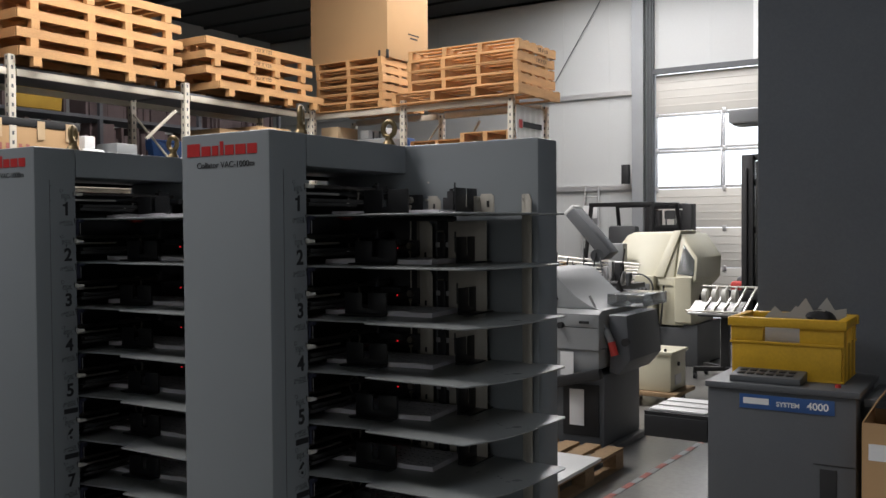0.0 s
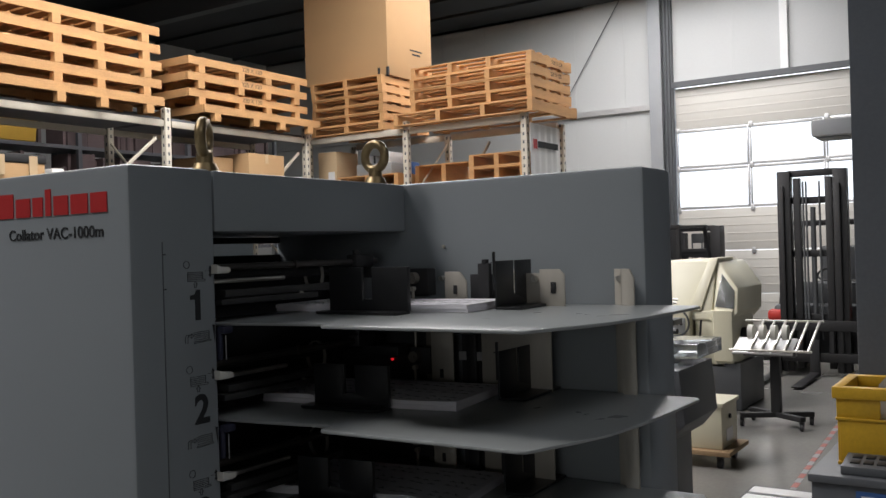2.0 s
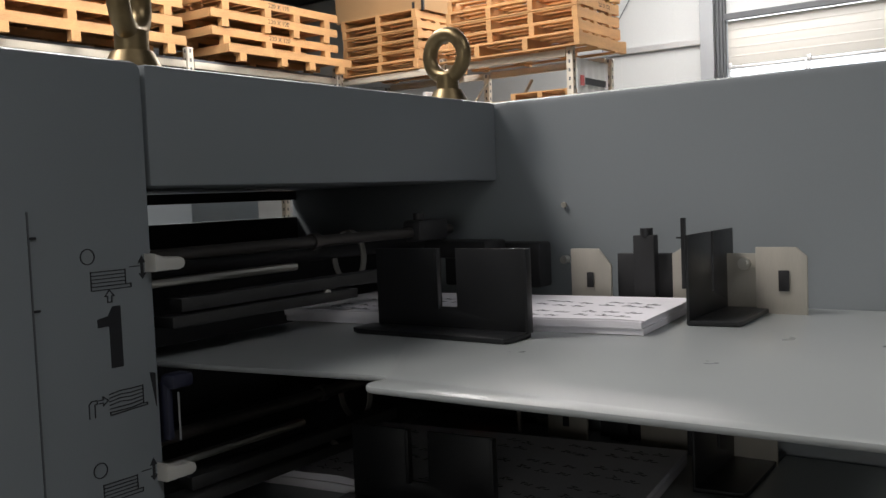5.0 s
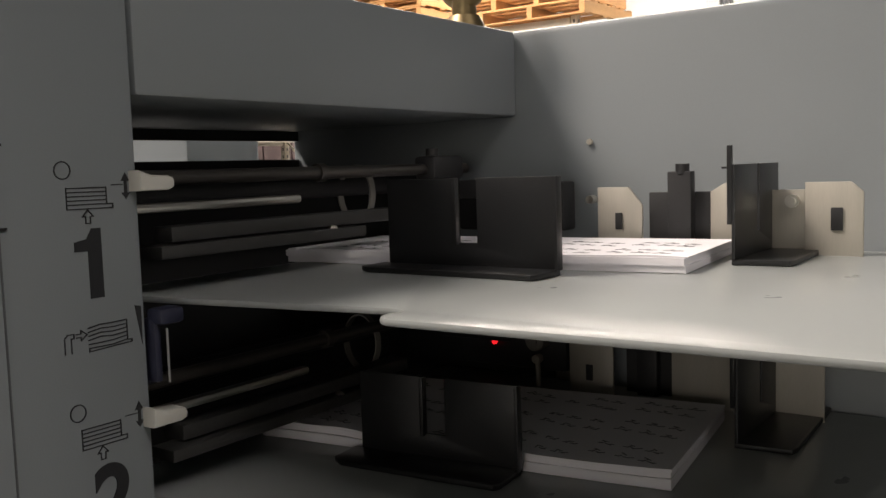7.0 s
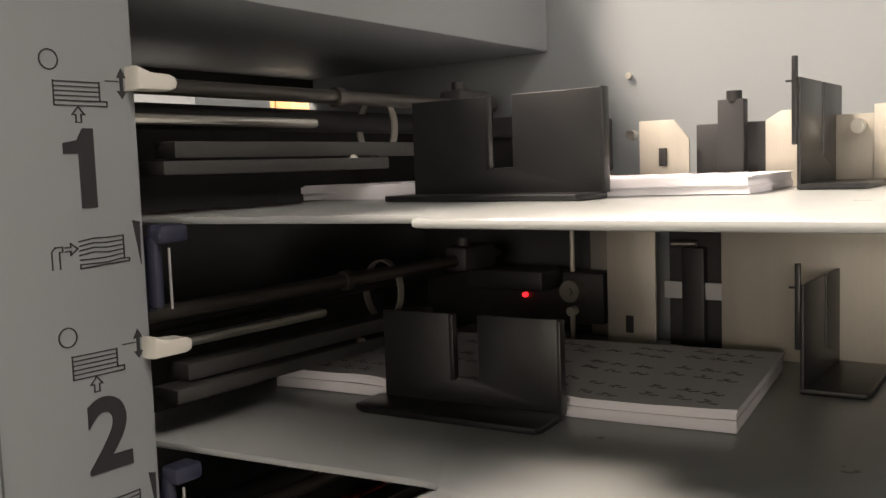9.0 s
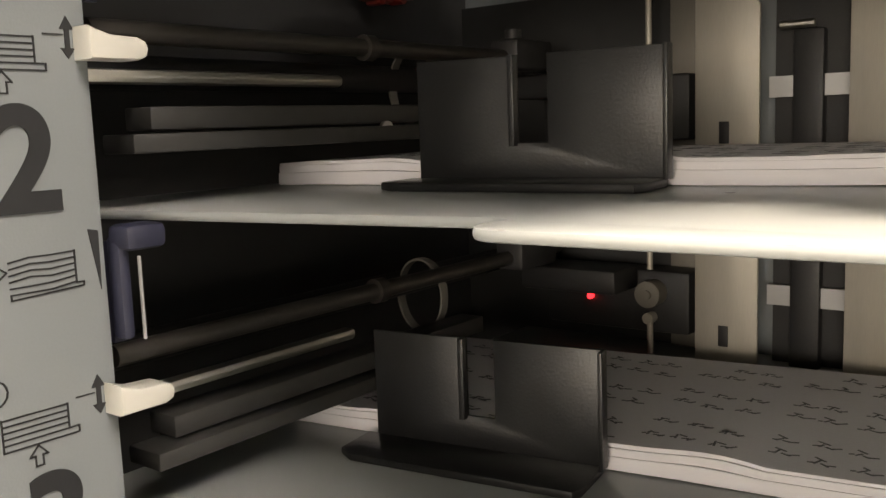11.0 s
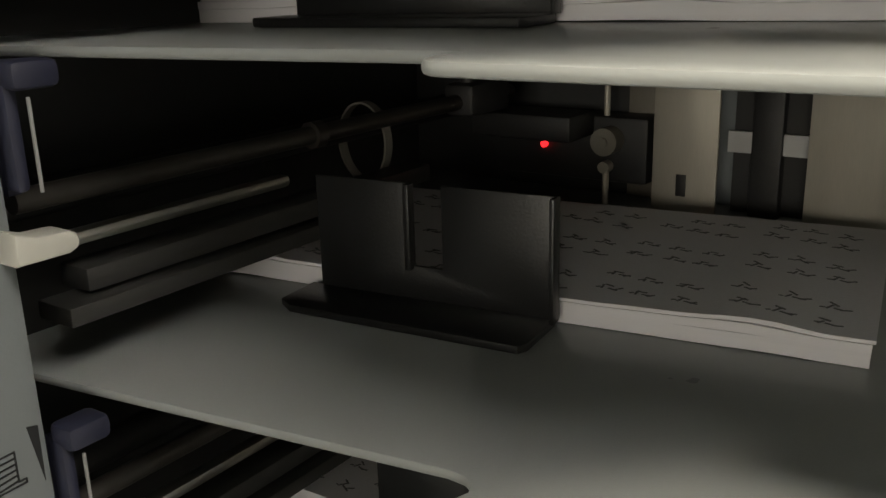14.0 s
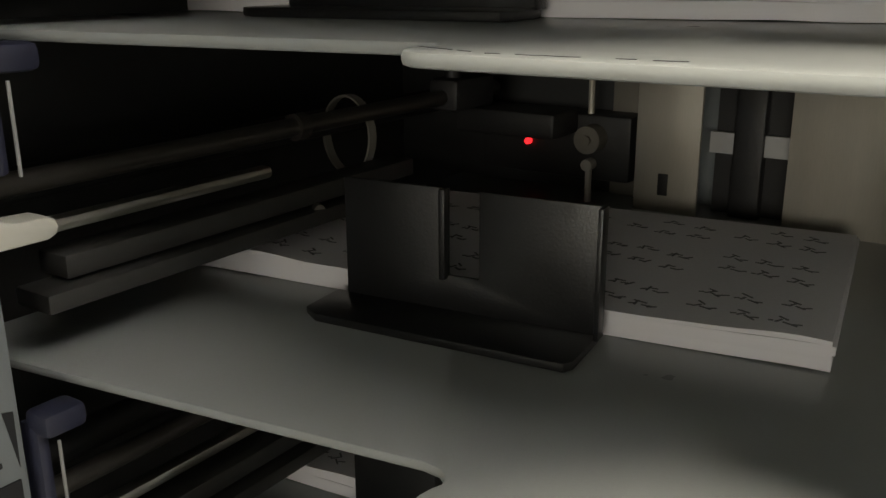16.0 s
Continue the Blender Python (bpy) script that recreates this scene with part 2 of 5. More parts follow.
YW, ROOF = 17.0, 6.42
structure("floor", bx(B(), -16, 9, -11, YW + 0.3, -0.2, 0), FLOORM, "polished grey concrete workshop floor with dull reflections")
DX0, DX1, DTOP = -5.97, -0.95, 4.65
bm = B()
bx(bm, -16, DX0 - 0.03, YW, YW + 0.2, 0, ROOF)
bx(bm, DX1 + 0.03, 9, YW, YW + 0.2, 0, ROOF)
bx(bm, DX0 - 0.03, DX1 + 0.03, YW, YW + 0.2, DTOP + 0.1, ROOF)
x = -15.9
while x < 9:
    if not DX0 - 0.2 < x < DX1 + 0.1:
        bx(bm, x, x + 0.004, YW - 0.004, YW + 0.002, 0, ROOF)
    else:
        bx(bm, x, x + 0.004, YW - 0.004, YW + 0.002, DTOP + 0.12, ROOF)
    x += 1.0
structure("wall_north", bm, WALLM, "white profiled metal cladding wall with fine joints")
structure("wall_west", bx(B(), -16.2, -16, -11, YW + 0.3, 0, ROOF), WALLM, "white metal cladding wall")
structure("wall_east", bx(B(), 9, 9.2, -11, YW + 0.3, 0, ROOF), WALLM, "white metal cladding wall")
# the opening in the south wall is made up for the fill lamp
bm = bx(bx(B(), -16, 0, -11.2, -11, 0, ROOF), 5, 9, -11.2, -11, 0, ROOF)
bx(bx(bm, 0, 5, -11.2, -11, 0, 1.1), 0, 5, -11.2, -11, 3.7, ROOF)
structure("wall_south", bm, WALLM, "white metal cladding wall")
fill_opening = structure("window_south", bx(B(), 0.01, 4.99, -11.14, -11.12, 1.11, 3.69), GLASS, "unseen glazed opening added for the fill lamp")
bm = B()
bands = [(-11.2, -1.6, []), (-1.6, 1.9, [ASSUMED_SKYLIGHTS[1], ASSUMED_SKYLIGHTS[2]]), (1.9, 3.4, []), (3.4, 9.0, [ASSUMED_SKYLIGHTS[3]]), (9.0, 10.2, []), (10.2, 16.0, [ASSUMED_SKYLIGHTS[0]]), (16.0, YW + 0.3, [])]
for y0, y1, holes in bands:
    edges = [-16.2] + [x for h in holes for x in h[:2]] + [9.2]
    for a, b in zip(edges[::2], edges[1::2]):
        bx(bm, a, b, y0, y1, ROOF, ROOF + 0.12)
for k in range(26):
    bx(bm, -16.2, ASSUMED_SKYLIGHTS[0][0] - 0.1, -10.5 + k * 1.1, -10.44 + k * 1.1, ROOF - 0.05, ROOF)
structure("ceiling", bm, ROOFM, "dark ribbed roof sheeting")
bm = B()
for y in (0.5, 6.0, 11.5):
    bx(bm, -16, ASSUMED_SKYLIGHTS[0][0] - 0.1, y, y + 0.2, ROOF - 0.45, ROOF - 0.05, 0.01)
structure("trim", bm, DGREY, "dark steel roof beams")
for z, a, b in ((4.35, -16, -6.36), (2.5, -16, -6.36)):
    bm = bx(B(), a, b, YW - 0.07, YW - 0.01, z - 0.05, z + 0.05, 0.004)
    structure("trim", bm, ALU, "grey horizontal wall rail")
bm = bx(B(), -6.36, -6.13, YW - 0.22, YW - 0.002, 0, ROOF - 0.01, 0.006)
structure("trim", bm, COLUMNM, "grey painted steel wall column")
bm = bx(B(), -6.11, -6.0, YW - 0.14, YW - 0.004, 0, ROOF - 0.01, 0.004)
bx(bm, -6.0, DX0, YW - 0.1, YW - 0.006, 0, ROOF - 0.01, 0.004)
cyl(bm, (-6.06, YW - 0.17, 0.1), (-6.06, YW - 0.17, ROOF - 0.1), 0.018)
structure("trim", bm, DGREY, "dark steel door track and jamb")
structure("trim", cyl(B(), (-8.25, YW - 0.06, 4.4), (-6.95, YW - 0.06, ROOF - 0.02), 0.009), DGREY, "thin diagonal wind brace rod")
structure("trim", bx(B(), DX0, DX1, YW - 0.1, YW - 0.006, DTOP, DTOP + 0.1, 0.004), DGREY, "dark steel door lintel")
structure("trim", bx(B(), -4.1, -3.97, YW - 0.08, YW - 0.006, DTOP + 0.102, ROOF - 0.01, 0.004), WHITE, "white vertical cladding strip")

# sectional door: glazed rows between insulated panels
door = tagged(new("door_1"), "closed pale sectional door with two glazed rows", "door", kind="structure")
rows = [(0.02, 0.22), (0.23, 0.95), (0.96, 1.7), (1.71, 2.44), (3.89, 4.64)]
for z0, z1 in rows:
    bm = bx(B(), DX0 + 0.01, DX1 - 0.01, YW + 0.02, YW + 0.07, z0, z1, 0.006)
    n = max(1, int((z1 - z0) / 0.14))
    for k in range(1, n):
        z = z0 + (z1 - z0) * k / n
        bx(bm, DX0 + 0.02, DX1 - 0.02, YW + 0.016, YW + 0.022, z - 0.012, z + 0.012, 0.002)
    part("panel", bm, DOORM, door)
mull = [-5.97, -4.68, -3.44, -2.2, -0.97]
for z0, z1 in ((2.45, 3.18), (3.19, 3.88)):
    for a, b in zip(mull, mull[1:]):
        bm = bx(B(), a + 0.01, a + 0.04, YW + 0.02, YW + 0.07, z0, z1, 0.003)
        bx(bm, b - 0.04, b - 0.005, YW + 0.02, YW + 0.07, z0, z1, 0.003)
        bx(bm, a + 0.04, b - 0.04, YW + 0.02, YW + 0.07, z0, z0 + 0.05, 0.003)
        bx(bm, a + 0.04, b - 0.04, YW + 0.02, YW + 0.07, z1 - 0.05, z1, 0.003)
        f = part("window_frame", bm, ALU, door)
        g = part("pane", bx(B(), a + 0.042, b - 0.042, YW + 0.04, YW + 0.046, z0 + 0.052, z1 - 0.052), GLASS, f)
        g.visible_shadow = False
for z in (0.95, 1.7, 2.44, 3.18, 3.88):
    for x in mull[:-1]:
        part("hinge", bx(B(), x + 0.0, x + 0.07, YW + 0.0, YW + 0.018, z - 0.05, z + 0.05, 0.004), ALU, door)
yard = tagged(part("backdrop", bx(B(), -40, 30, 45, 45.1, -1, 30), HAZE, None, "bright overcast sky beyond the door"), kind="structure")
structure("ground", bx(B(), -40, 30, YW + 0.32, 45, -0.3, -0.02), FLOORM, "pale concrete yard outside the door")

# free-standing rendered wall end beside the aisle
bm = bx(B(), -1.29, 8.9, 5.65, 6.0, 0, ROOF - 0.01, 0.004)
bx(bm, -1.293, 8.9, 5.646, 5.66, 3.22, 3.235)
structure("wall_1", bm, CONC, "dark grey rendered partition wall with a fine joint")

# red and white floor tape
tape = B()
tw = B()
for k in range(42):
    y = 4.6 + 0.15 * k
    x = -2.15 + 0.035 * (y - 5.6) if y < 7.2 else -2.09 - 0.05 * (y - 7.2)
    bx(tape if k % 2 else tw, x - 0.022, x + 0.022, y, y + 0.145, 0.0005, 0.003)
tagged(part("floor_tape", tape, TAPER, None, "red stripes of worn floor marking tape", False), category="floor tape", kind="structure")
tagged(part("floor_tape", tw, LGREY, None, "white stripes of worn floor marking tape", False), category="floor tape", kind="structure")

# ---- the collator ----
XL, YF, YE, YP, TOP, P, Z1 = -1.51, 1.655, 1.796, 2.253, 1.988, 0.14, 1.774
XB, XR = -1.83, -1.062
col = thing("collator", "grey ten-bin paper collator tower with black guides", "collator", "collator towers")
bm = bx(B(), XB, XL, YF, YE, 0.06, TOP, 0.006)
part("front_column", bm, PAINT, col)
part("access_strip", bx(B(), XL - 0.01, XL + 0.0012, 1.7046, 1.7054, 0.2, TOP - 0.1), DGREY, col, "thin dark seam")
for z in (1.871, 1.826):
    part("catch_mark", bx(B(), XL + 0.0005, XL + 0.0016, 1.7052, 1.7095, z, z + 0.0015), INK, col)
bm = bx(B(), XB, XL - 0.001, YE + 0.0015, YP - 0.001, 1.902, TOP - 0.0015, 0.003)
part("top_beam", bm, PAINT, col)
part("side_panel", bx(B(), XB, XR, YP, YP + 0.123, 0.06, TOP, 0.007), PAINT, col)
part("base", bx(B(), XB + 0.03, XR - 0.05, YF + 0.03, YP + 0.1, 0.0, 0.06, 0.004), BLACK, col)
# assumed wall, also set to stop stray light falling behind the trays
part("back_wall", bx(B(), -1.68, -1.66, YE, YP, 0.1, 1.84), DARK, col)
# dark sheets put the bins' shade on the painted panel and column
part("inner_sheet", bx(B(), -1.80, -1.44, YP - 0.006, YP - 0.002, 0.2, 1.768), DARK, col)
part("inner_sheet", bx(B(), -1.78, -1.53, YE + 0.001, YE + 0.004, 0.2, 1.86), DARK, col)
part("rear_plate", bx(B(), XB + 0.001, XB + 0.012, YE, YP - 0.001, 1.89, 1.9015), BLACK, col)
part("rear_plate", bx(B(), XB + 0.001, XB + 0.012, YE, YP - 0.001, 0.1, 1.868), BLACK, col)
part("screw", cyl(B(), (-1.43, YP + 0.001, 1.873), (-1.43, YP - 0.003, 1.873), 0.003, 10), ZINC, col)
# lifting eyes
for x, y, n, s in ((-1.545, 1.814, (0.83, 0.56, 0), 1.0), (-1.54, 2.205, (-0.05, -1, 0), 1.0)):
    bm = ring(B(), (x, y, TOP + 0.048), n, 0.0225, 0.008)
    cyl(bm, (x, y, TOP), (x, y, TOP + 0.012), 0.021, 24, 0.015)
    cyl(bm, (x, y, TOP + 0.010), (x, y, TOP + 0.027), 0.012, 20)
    part("lifting_eye", bm, BRASS, col, "yellow zinc lifting eye bolt")
# brand drawn as plain red blocks, the type plate below it
x = -1.806
for w, h in ((0.046, 0.034), (0.032, 0.026), (0.022, 0.026), (0.012, 0.036), (0.03, 0.026), (0.034, 0.026), (0.032, 0.026)):
    part("brand_block", bx(B(), x, x + w * 1.05, YF - 0.0012, YF + 0.001, 1.929, 1.929 + h, 0.0), REDINK, col, "red logo block", False)
    x += w * 1.05 + 0.006
text("type_name", "Collator VAC-1000m", 0.0215, pose(-1.665, YF - 0.0006, 1.904, 90), INK, col, 0.0002, 1.12)

LX = pose(0, 0, 0, 90, 0, 90)


def stroke(bm, y, z, pts, w=0.0011):
    """A thin printed line on the label face."""
    for (a, b), (c, d) in zip(pts, pts[1:]):
        l = math.hypot(c - a, d - b)
        bx(bm, 0, 0.0005, -w / 2, l + w / 2, -w / 2, w / 2, 0, Matrix.Translation((XL, y + a, z + b)) @ Matrix.Rotation(math.atan2(d - b, c - a), 4, "X"))


def pictograms():
    """Sheet pile and lever above each number, fanning air and wedge below it."""
    bm = B()
    c = [(0.005 * math.cos(k * math.pi / 8), 0.005 * math.sin(k * math.pi / 8)) for k in range(17)]
    stroke(bm, 1.7445, 0.0835, c, 0.0006)
    for k in range(5):
        stroke(bm, 1.746, 0.0635 + 0.0024 * k, [(0, 0), (0.026, 0)], 0.0006)
    stroke(bm, 1.746, 0.0635, [(0, -0.0025), (0, 0.0098)], 0.0006)
    stroke(bm, 1.772, 0.0635, [(0, 0.0098), (0, 0), (0.004, 0), (0.004, -0.0025), (-0.026, -0.0025)], 0.0006)
    stroke(bm, 1.776, 0.0745, [(0, 0), (0.0075, 0)], 0.0005)
    stroke(bm, 1.759, 0.0525, [(-0.0015, 0), (-0.0015, 0.004), (-0.0035, 0.004), (0, 0.008), (0.0035, 0.004), (0.0015, 0.004), (0.0015, 0), (-0.0015, 0)], 0.0006)
    arrow = [(1.7855, 0.0655), (1.7884, 0.0695), (1.7865, 0.0695), (1.7865, 0.0765), (1.7884, 0.0765), (1.7855, 0.0815), (1.7826, 0.0765), (1.7845, 0.0765), (1.7845, 0.0695), (1.7826, 0.0695)]
    prism(bm, arrow, XL, XL + 0.0005, "x")
    for k in range(6):
        stroke(bm, 1.7545, -0.0205 + 0.0024 * k, [(0, 0), (0.008, 0.0012 * (k > 1)), (0.016, 0.0002 * k), (0.026, 0.0014)], 0.0006)
    stroke(bm, 1.7545, -0.0205, [(0, 0), (0, -0.002), (0.029, -0.0005), (0.029, 0.001), (0.026, 0.001), (0.026, 0.0135)], 0.0006)
    stroke(bm, 1.739, -0.0215, [(0, 0), (0, 0.009), (0.002, 0.011), (0.006, 0.011), (0.006, 0.0085), (0.0042, 0.0085), (0.0042, 0)], 0.0006)
    stroke(bm, 1.7465, -0.012, [(0, 0.001), (0.003, 0.001), (0.003, 0.003), (0.007, 0), (0.003, -0.003), (0.003, -0.001), (0, -0.001)], 0.0006)
    prism(bm, [(1.7868, 0.0005), (1.7912, -0.0005), (1.7908, -0.024)], XL, XL + 0.0005, "x")
    return bm


def tray_outline():
    """The tray seen from above, a broad leaf with a narrow neck."""
    pts = [(-1.60, 1.812), (-1.53, 1.8215), (-1.358, 1.8468), (-1.351, 1.8462), (-1.3465, 1.8435), (-1.345, 1.839), (-1.3465, 1.8348)]
    for k in range(7):
        a = radians(175 + 15.5 * k)
        pts.append((-1.335 + 0.0125 * math.cos(a), 1.829 + 0.0125 * math.sin(a)))
    pts += [(-1.33, 1.8165)]
    for k in range(7):
        a = radians(-88 + 11 * k)
        pts.append((-1.055 + 0.016 * math.cos(a), 1.836 + 0.016 * math.sin(a)))
    pts += [(-1.014, 1.895), (-0.996, 1.95), (-0.984, 2.03), (-0.977, 2.13), (-0.974, 2.235), (-0.98, 2.247), (-1.6, 2.247)]
    return pts


def crack():
    """A ragged hairline near the nose of one tray."""
    random.seed(3)
    bm, x, y = B(), -1.345, 1.8295
    while x < -1.27:
        l = random.uniform(0.0015, 0.005)
        dy = (-0.42 if x < -1.318 else 0.06) * l + random.uniform(-0.0006, 0.0006)
        if random.random() < 0.8:
            bx(bm, 0, math.hypot(l, dy), -0.0002, 0.0002, 0, 0.00015, 0, Matrix.Translation((x, y, 0)) @ Matrix.Rotation(math.atan2(dy, l), 4, "Z"))
        x, y = x + l, y + dy
    return bm


def side_guide(l=0.132, n=0.059, h=0.0635):
    bm = prism(B(), [(-l, 0.004), (-0.001, 0.004), (-0.001, h), (-n, h), (-n, 0.0215), (-n - 0.016, 0.0215), (-n - 0.016, h), (-l, h)], 0, 0.0022, "y", 0.0004)
    prism(bm, [(-l - 0.007, -0.026), (-l + 0.003, -0.033), (-0.004, -0.035), (-0.001, -0.030), (-0.001, 0.002), (-l - 0.007, 0.002)], 0, 0.0042, "z", 0.0008)
    bx(bm, -0.001, 0.0012, -0.006, 0.002, 0.004, h, 0.0003)
    bx(bm, -n - 0.019, -n - 0.016, -0.004, 0.002, 0.02, h, 0.0003)
    return bm


def end_guide():
    bm = prism(B(), [(0, 0.004), (0.115, 0.004), (0.115, 0.074), (0.062, 0.074), (0.062, 0.022), (0.056, 0.022), (0.056, 0.074), (0, 0.074)], -0.0025, 0, "x", 0.0004)
    prism(bm, [(-0.0025, 0), (0.038, 0.004), (0.04, 0.012), (0.036, 0.135), (-0.0025, 0.135)], 0, 0.0042, "z", 0.0008)
    bx(bm, -0.006, -0.0025, 0.0, 0.004, 0.03, 0.088, 0.0005)
    bx(bm, -0.010, 0.0, 0.001, 0.003, 0.071, 0.0725)
    return bm


def belt_loop(x, y, z, rx=0.02, rz=0.026, w=0.007, t=0.0014):
    """A flat belt bent into an upright loop across the shaft."""
    bm, rows = B(), []
    for k in range(28):
        a = 2 * math.pi * k / 28
        c, q = math.cos(a), math.sin(a)
        rows.append([bm.verts.new((x + (rx - d) * c, y + e, z + (rz - d) * q)) for d, e in ((0, 0), (0, w), (t, w), (t, 0))])
    for k in range(28):
        for j in range(4):
            bm.faces.new((rows[k][j], rows[(k + 1) % 28][j], rows[(k + 1) % 28][(j + 1) % 4], rows[k][(j + 1) % 4]))
    bmesh.ops.recalc_face_normals(bm, faces=bm.faces[:])
    return bm


def zplate(pts, y0=2.209):
    return prism(B(), pts, y0, y0 + 0.003, "y", 0.0004)


GX = [-1.337, -1.349, -1.384, -1.383, -1.347, -1.36, -1.37, -1.35, -1.36, -1.35]
GY = [2.012, 1.973, 1.975, 1.974, 1.968, 1.98, 1.985, 1.975, 1.98, 1.985]
TX = [0.0, -0.005, 0.0, 0.0, 0.0, 0.0, 0.004, -0.002, 0.003, 0.0]
GT = [0.0, 6.0, 9.0, 6.5, 6.5, 5.0, 6.0, 4.0, 6.0, 5.0]
mesh = {}
ZT = [1.774, 1.6375, 1.4945, 1.3555, 1.216] + [1.076 - P * k for k in range(5)]
for i in range(10):
    z = ZT[i]
    dz = pose(0, 0, z)
    zl = z - (0.004 if i == 1 else 0)

    def rep(key, make, material, m, parent, label=""):
        """The first of a kind is built, the rest share its mesh."""
        if key not in mesh:
            mesh[key] = part(key.split("/")[0], make(), material, parent, label)
            mesh[key].matrix_basis = m
            return mesh[key]
        return again(mesh[key], m, parent)

    if mesh.get("pict") is None:
        mesh["pict"] = part("pictogram", pictograms(), INK, col, "fine dark printed pictograms", False)
        mesh["pict"]["kind"] = "stuff"
        mesh["pict"].matrix_basis = pose(0, 0, zl)
    else:
        again(mesh["pict"], pose(0, 0, zl), col)["kind"] = "stuff"
    if i:
        text("number", str(i + 1), 0.054, pose(XL + 0.0006, 1.7645, zl + 0.0265) @ LX, INK, col, 0.0015, 0.98)
    else:
        part("number", prism(B(), [(1.7575, z + 0.0085), (1.7665, z + 0.0085), (1.7665, z + 0.0495), (1.7605, z + 0.0495), (1.757, z + 0.0435), (1.749, z + 0.042), (1.749, z + 0.0365), (1.7575, z + 0.0365)], XL, XL + 0.0006, "x"), INK, col, "", False)
    if i == 3:
        part("crack", crack(), INK, col, "hairline dark crack along the tray edge", False).matrix_basis = pose(0, 0, z + 0.0001)
    tr = rep("tray", lambda: prism(B(), tray_outline(), -0.0045, 0, "z", 0.0016), TRAYM, pose(TX[i], 0, z), col, "smooth grey tray with rounded edge")
    rep("side_guide" if i else "side_guide/1", side_guide if i else lambda: side_guide(0.153, 0.069, 0.07), GUIDE, pose(GX[i] - TX[i] - (0.003 if i else 0), GY[i] + (0.003 if i else 0), 0.0002, 0, 0, GT[i]), tr, "black slotted steel side guide")
    rep("end_guide", end_guide, GUIDE, pose(-1.246 + 0.003 * (i % 3) - TX[i], 2.112 - 0.004 * (i % 2), 0.0002), tr, "black slotted end guide")
    rep("tray_bracket", lambda: bx(B(), -1.45, -1.30, 2.15, 2.206, -0.017, -0.0055, 0.003), BLACK, pose(0, 0, 0), tr)
    # feed rollers and rods on the inner side
    rep("lever", lambda: prism(B(), [(1.788, 0.070), (1.809, 0.070), (1.8125, 0.0715), (1.8135, 0.0745), (1.8125, 0.0775), (1.809, 0.079), (1.797, 0.0795), (1.788, 0.0825)], -1.512, -1.498, "x", 0.0018), WHITEP, pose(0, 0, zl - (0.005 if i else 0)), col, "white plastic lever tip")
    rep("feed_rod", lambda: cyl(cyl(B(), (-1.545, 1.815, 0.0775), (-1.545, 2.205, 0.0775), 0.0052), (-1.545, 1.99, 0.0775), (-1.545, 1.998, 0.0775), 0.0075), RODM, dz, col)
    rep("steel_bar", lambda: bx(B(), -1.547, -1.538, 1.80, 1.966, 0.0545, 0.061, 0.0025), STEEL, dz, col, "bright steel bar")
    rep("cross_bar", lambda: bx(B(), -1.556, -1.536, 1.838, 2.09, 0.034, 0.0445, 0.001), BAR, dz, col)
    rep("cross_bar/2", lambda: bx(B(), -1.552, -1.528, 1.823, 2.03, 0.024, 0.0325, 0.001), BAR, dz, col)
    rep("feed_shaft", lambda: cyl(B(), (-1.60, 1.80, 0.064), (-1.60, 2.24, 0.064), 0.009), BLACK, dz, col)
    rep("feed_belt", lambda: belt_loop(-1.578, 2.073, 0.058), BELTM, dz, col, "pale worn feed belt loop")
    rep("roller_clamp", lambda: cyl(bx(B(), -1.556, -1.532, 2.135, 2.185, 0.068, 0.09, 0.004), (-1.545, 2.15, 0.09), (-1.545, 2.15, 0.097), 0.006), BLACK, dz, col)
    rep("sensor_block", lambda: bx(bx(B(), -1.56, -1.44, 2.214, 2.24, 0.015, 0.062, 0.003), -1.56, -1.48, 2.175, 2.215, 0.048, 0.066, 0.003), BLACK, dz, col)
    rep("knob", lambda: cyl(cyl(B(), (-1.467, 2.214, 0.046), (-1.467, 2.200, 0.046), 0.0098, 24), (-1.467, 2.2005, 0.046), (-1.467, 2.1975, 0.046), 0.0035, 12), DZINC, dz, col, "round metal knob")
    rep("knob/2", lambda: cyl(cyl(B(), (-1.469, 2.214, 0.027), (-1.469, 2.205, 0.027), 0.0042, 12), (-1.469, 2.21, 0.0), (-1.469, 2.21, 0.026), 0.0025, 8), ZINC, dz, col)
    if i:
        rep("indicator", lambda: cyl(B(), (-1.5195, 2.214, 0.039), (-1.5195, 2.2105, 0.039), 0.0024, 12), LED, dz, col, "small glowing red indicator")
        rep("rail_plate", lambda: zplate([(-1.434, -0.003), (-1.3895, -0.003), (-1.3895, 0.1035), (-1.4115, 0.1285), (-1.434, 0.1285)]), ZINC, dz, col, "brushed zinc guide plate")
        rep("rail_plate/2", lambda: zplate([(-1.333, -0.003), (-1.205, -0.003), (-1.205, 0.118), (-1.333, 0.118)]), ZINC, dz, col)
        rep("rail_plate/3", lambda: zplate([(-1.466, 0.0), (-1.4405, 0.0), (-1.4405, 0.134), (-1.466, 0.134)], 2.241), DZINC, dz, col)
        rep("guide_rod", lambda: cyl(B(), (-1.473, 2.219, 0.05), (-1.473, 2.219, 0.134), 0.0022, 10), ZINC, dz, col, "thin upright steel rod")
        rep("slot", lambda: bx(B(), -1.4165, -1.4095, 2.2075, 2.2088, 0.012, 0.027, 0.0005), BLACK, dz, col)
        # black post; the broad box behind it paints the shade of the gap
        rep("lift_post", lambda: bx(bx(B(), -1.386, -1.336, 2.232, 2.25, -0.003, 0.134), -1.372, -1.352, 2.222, 2.232, -0.02, 0.086, 0.002), BLACK, dz, col)
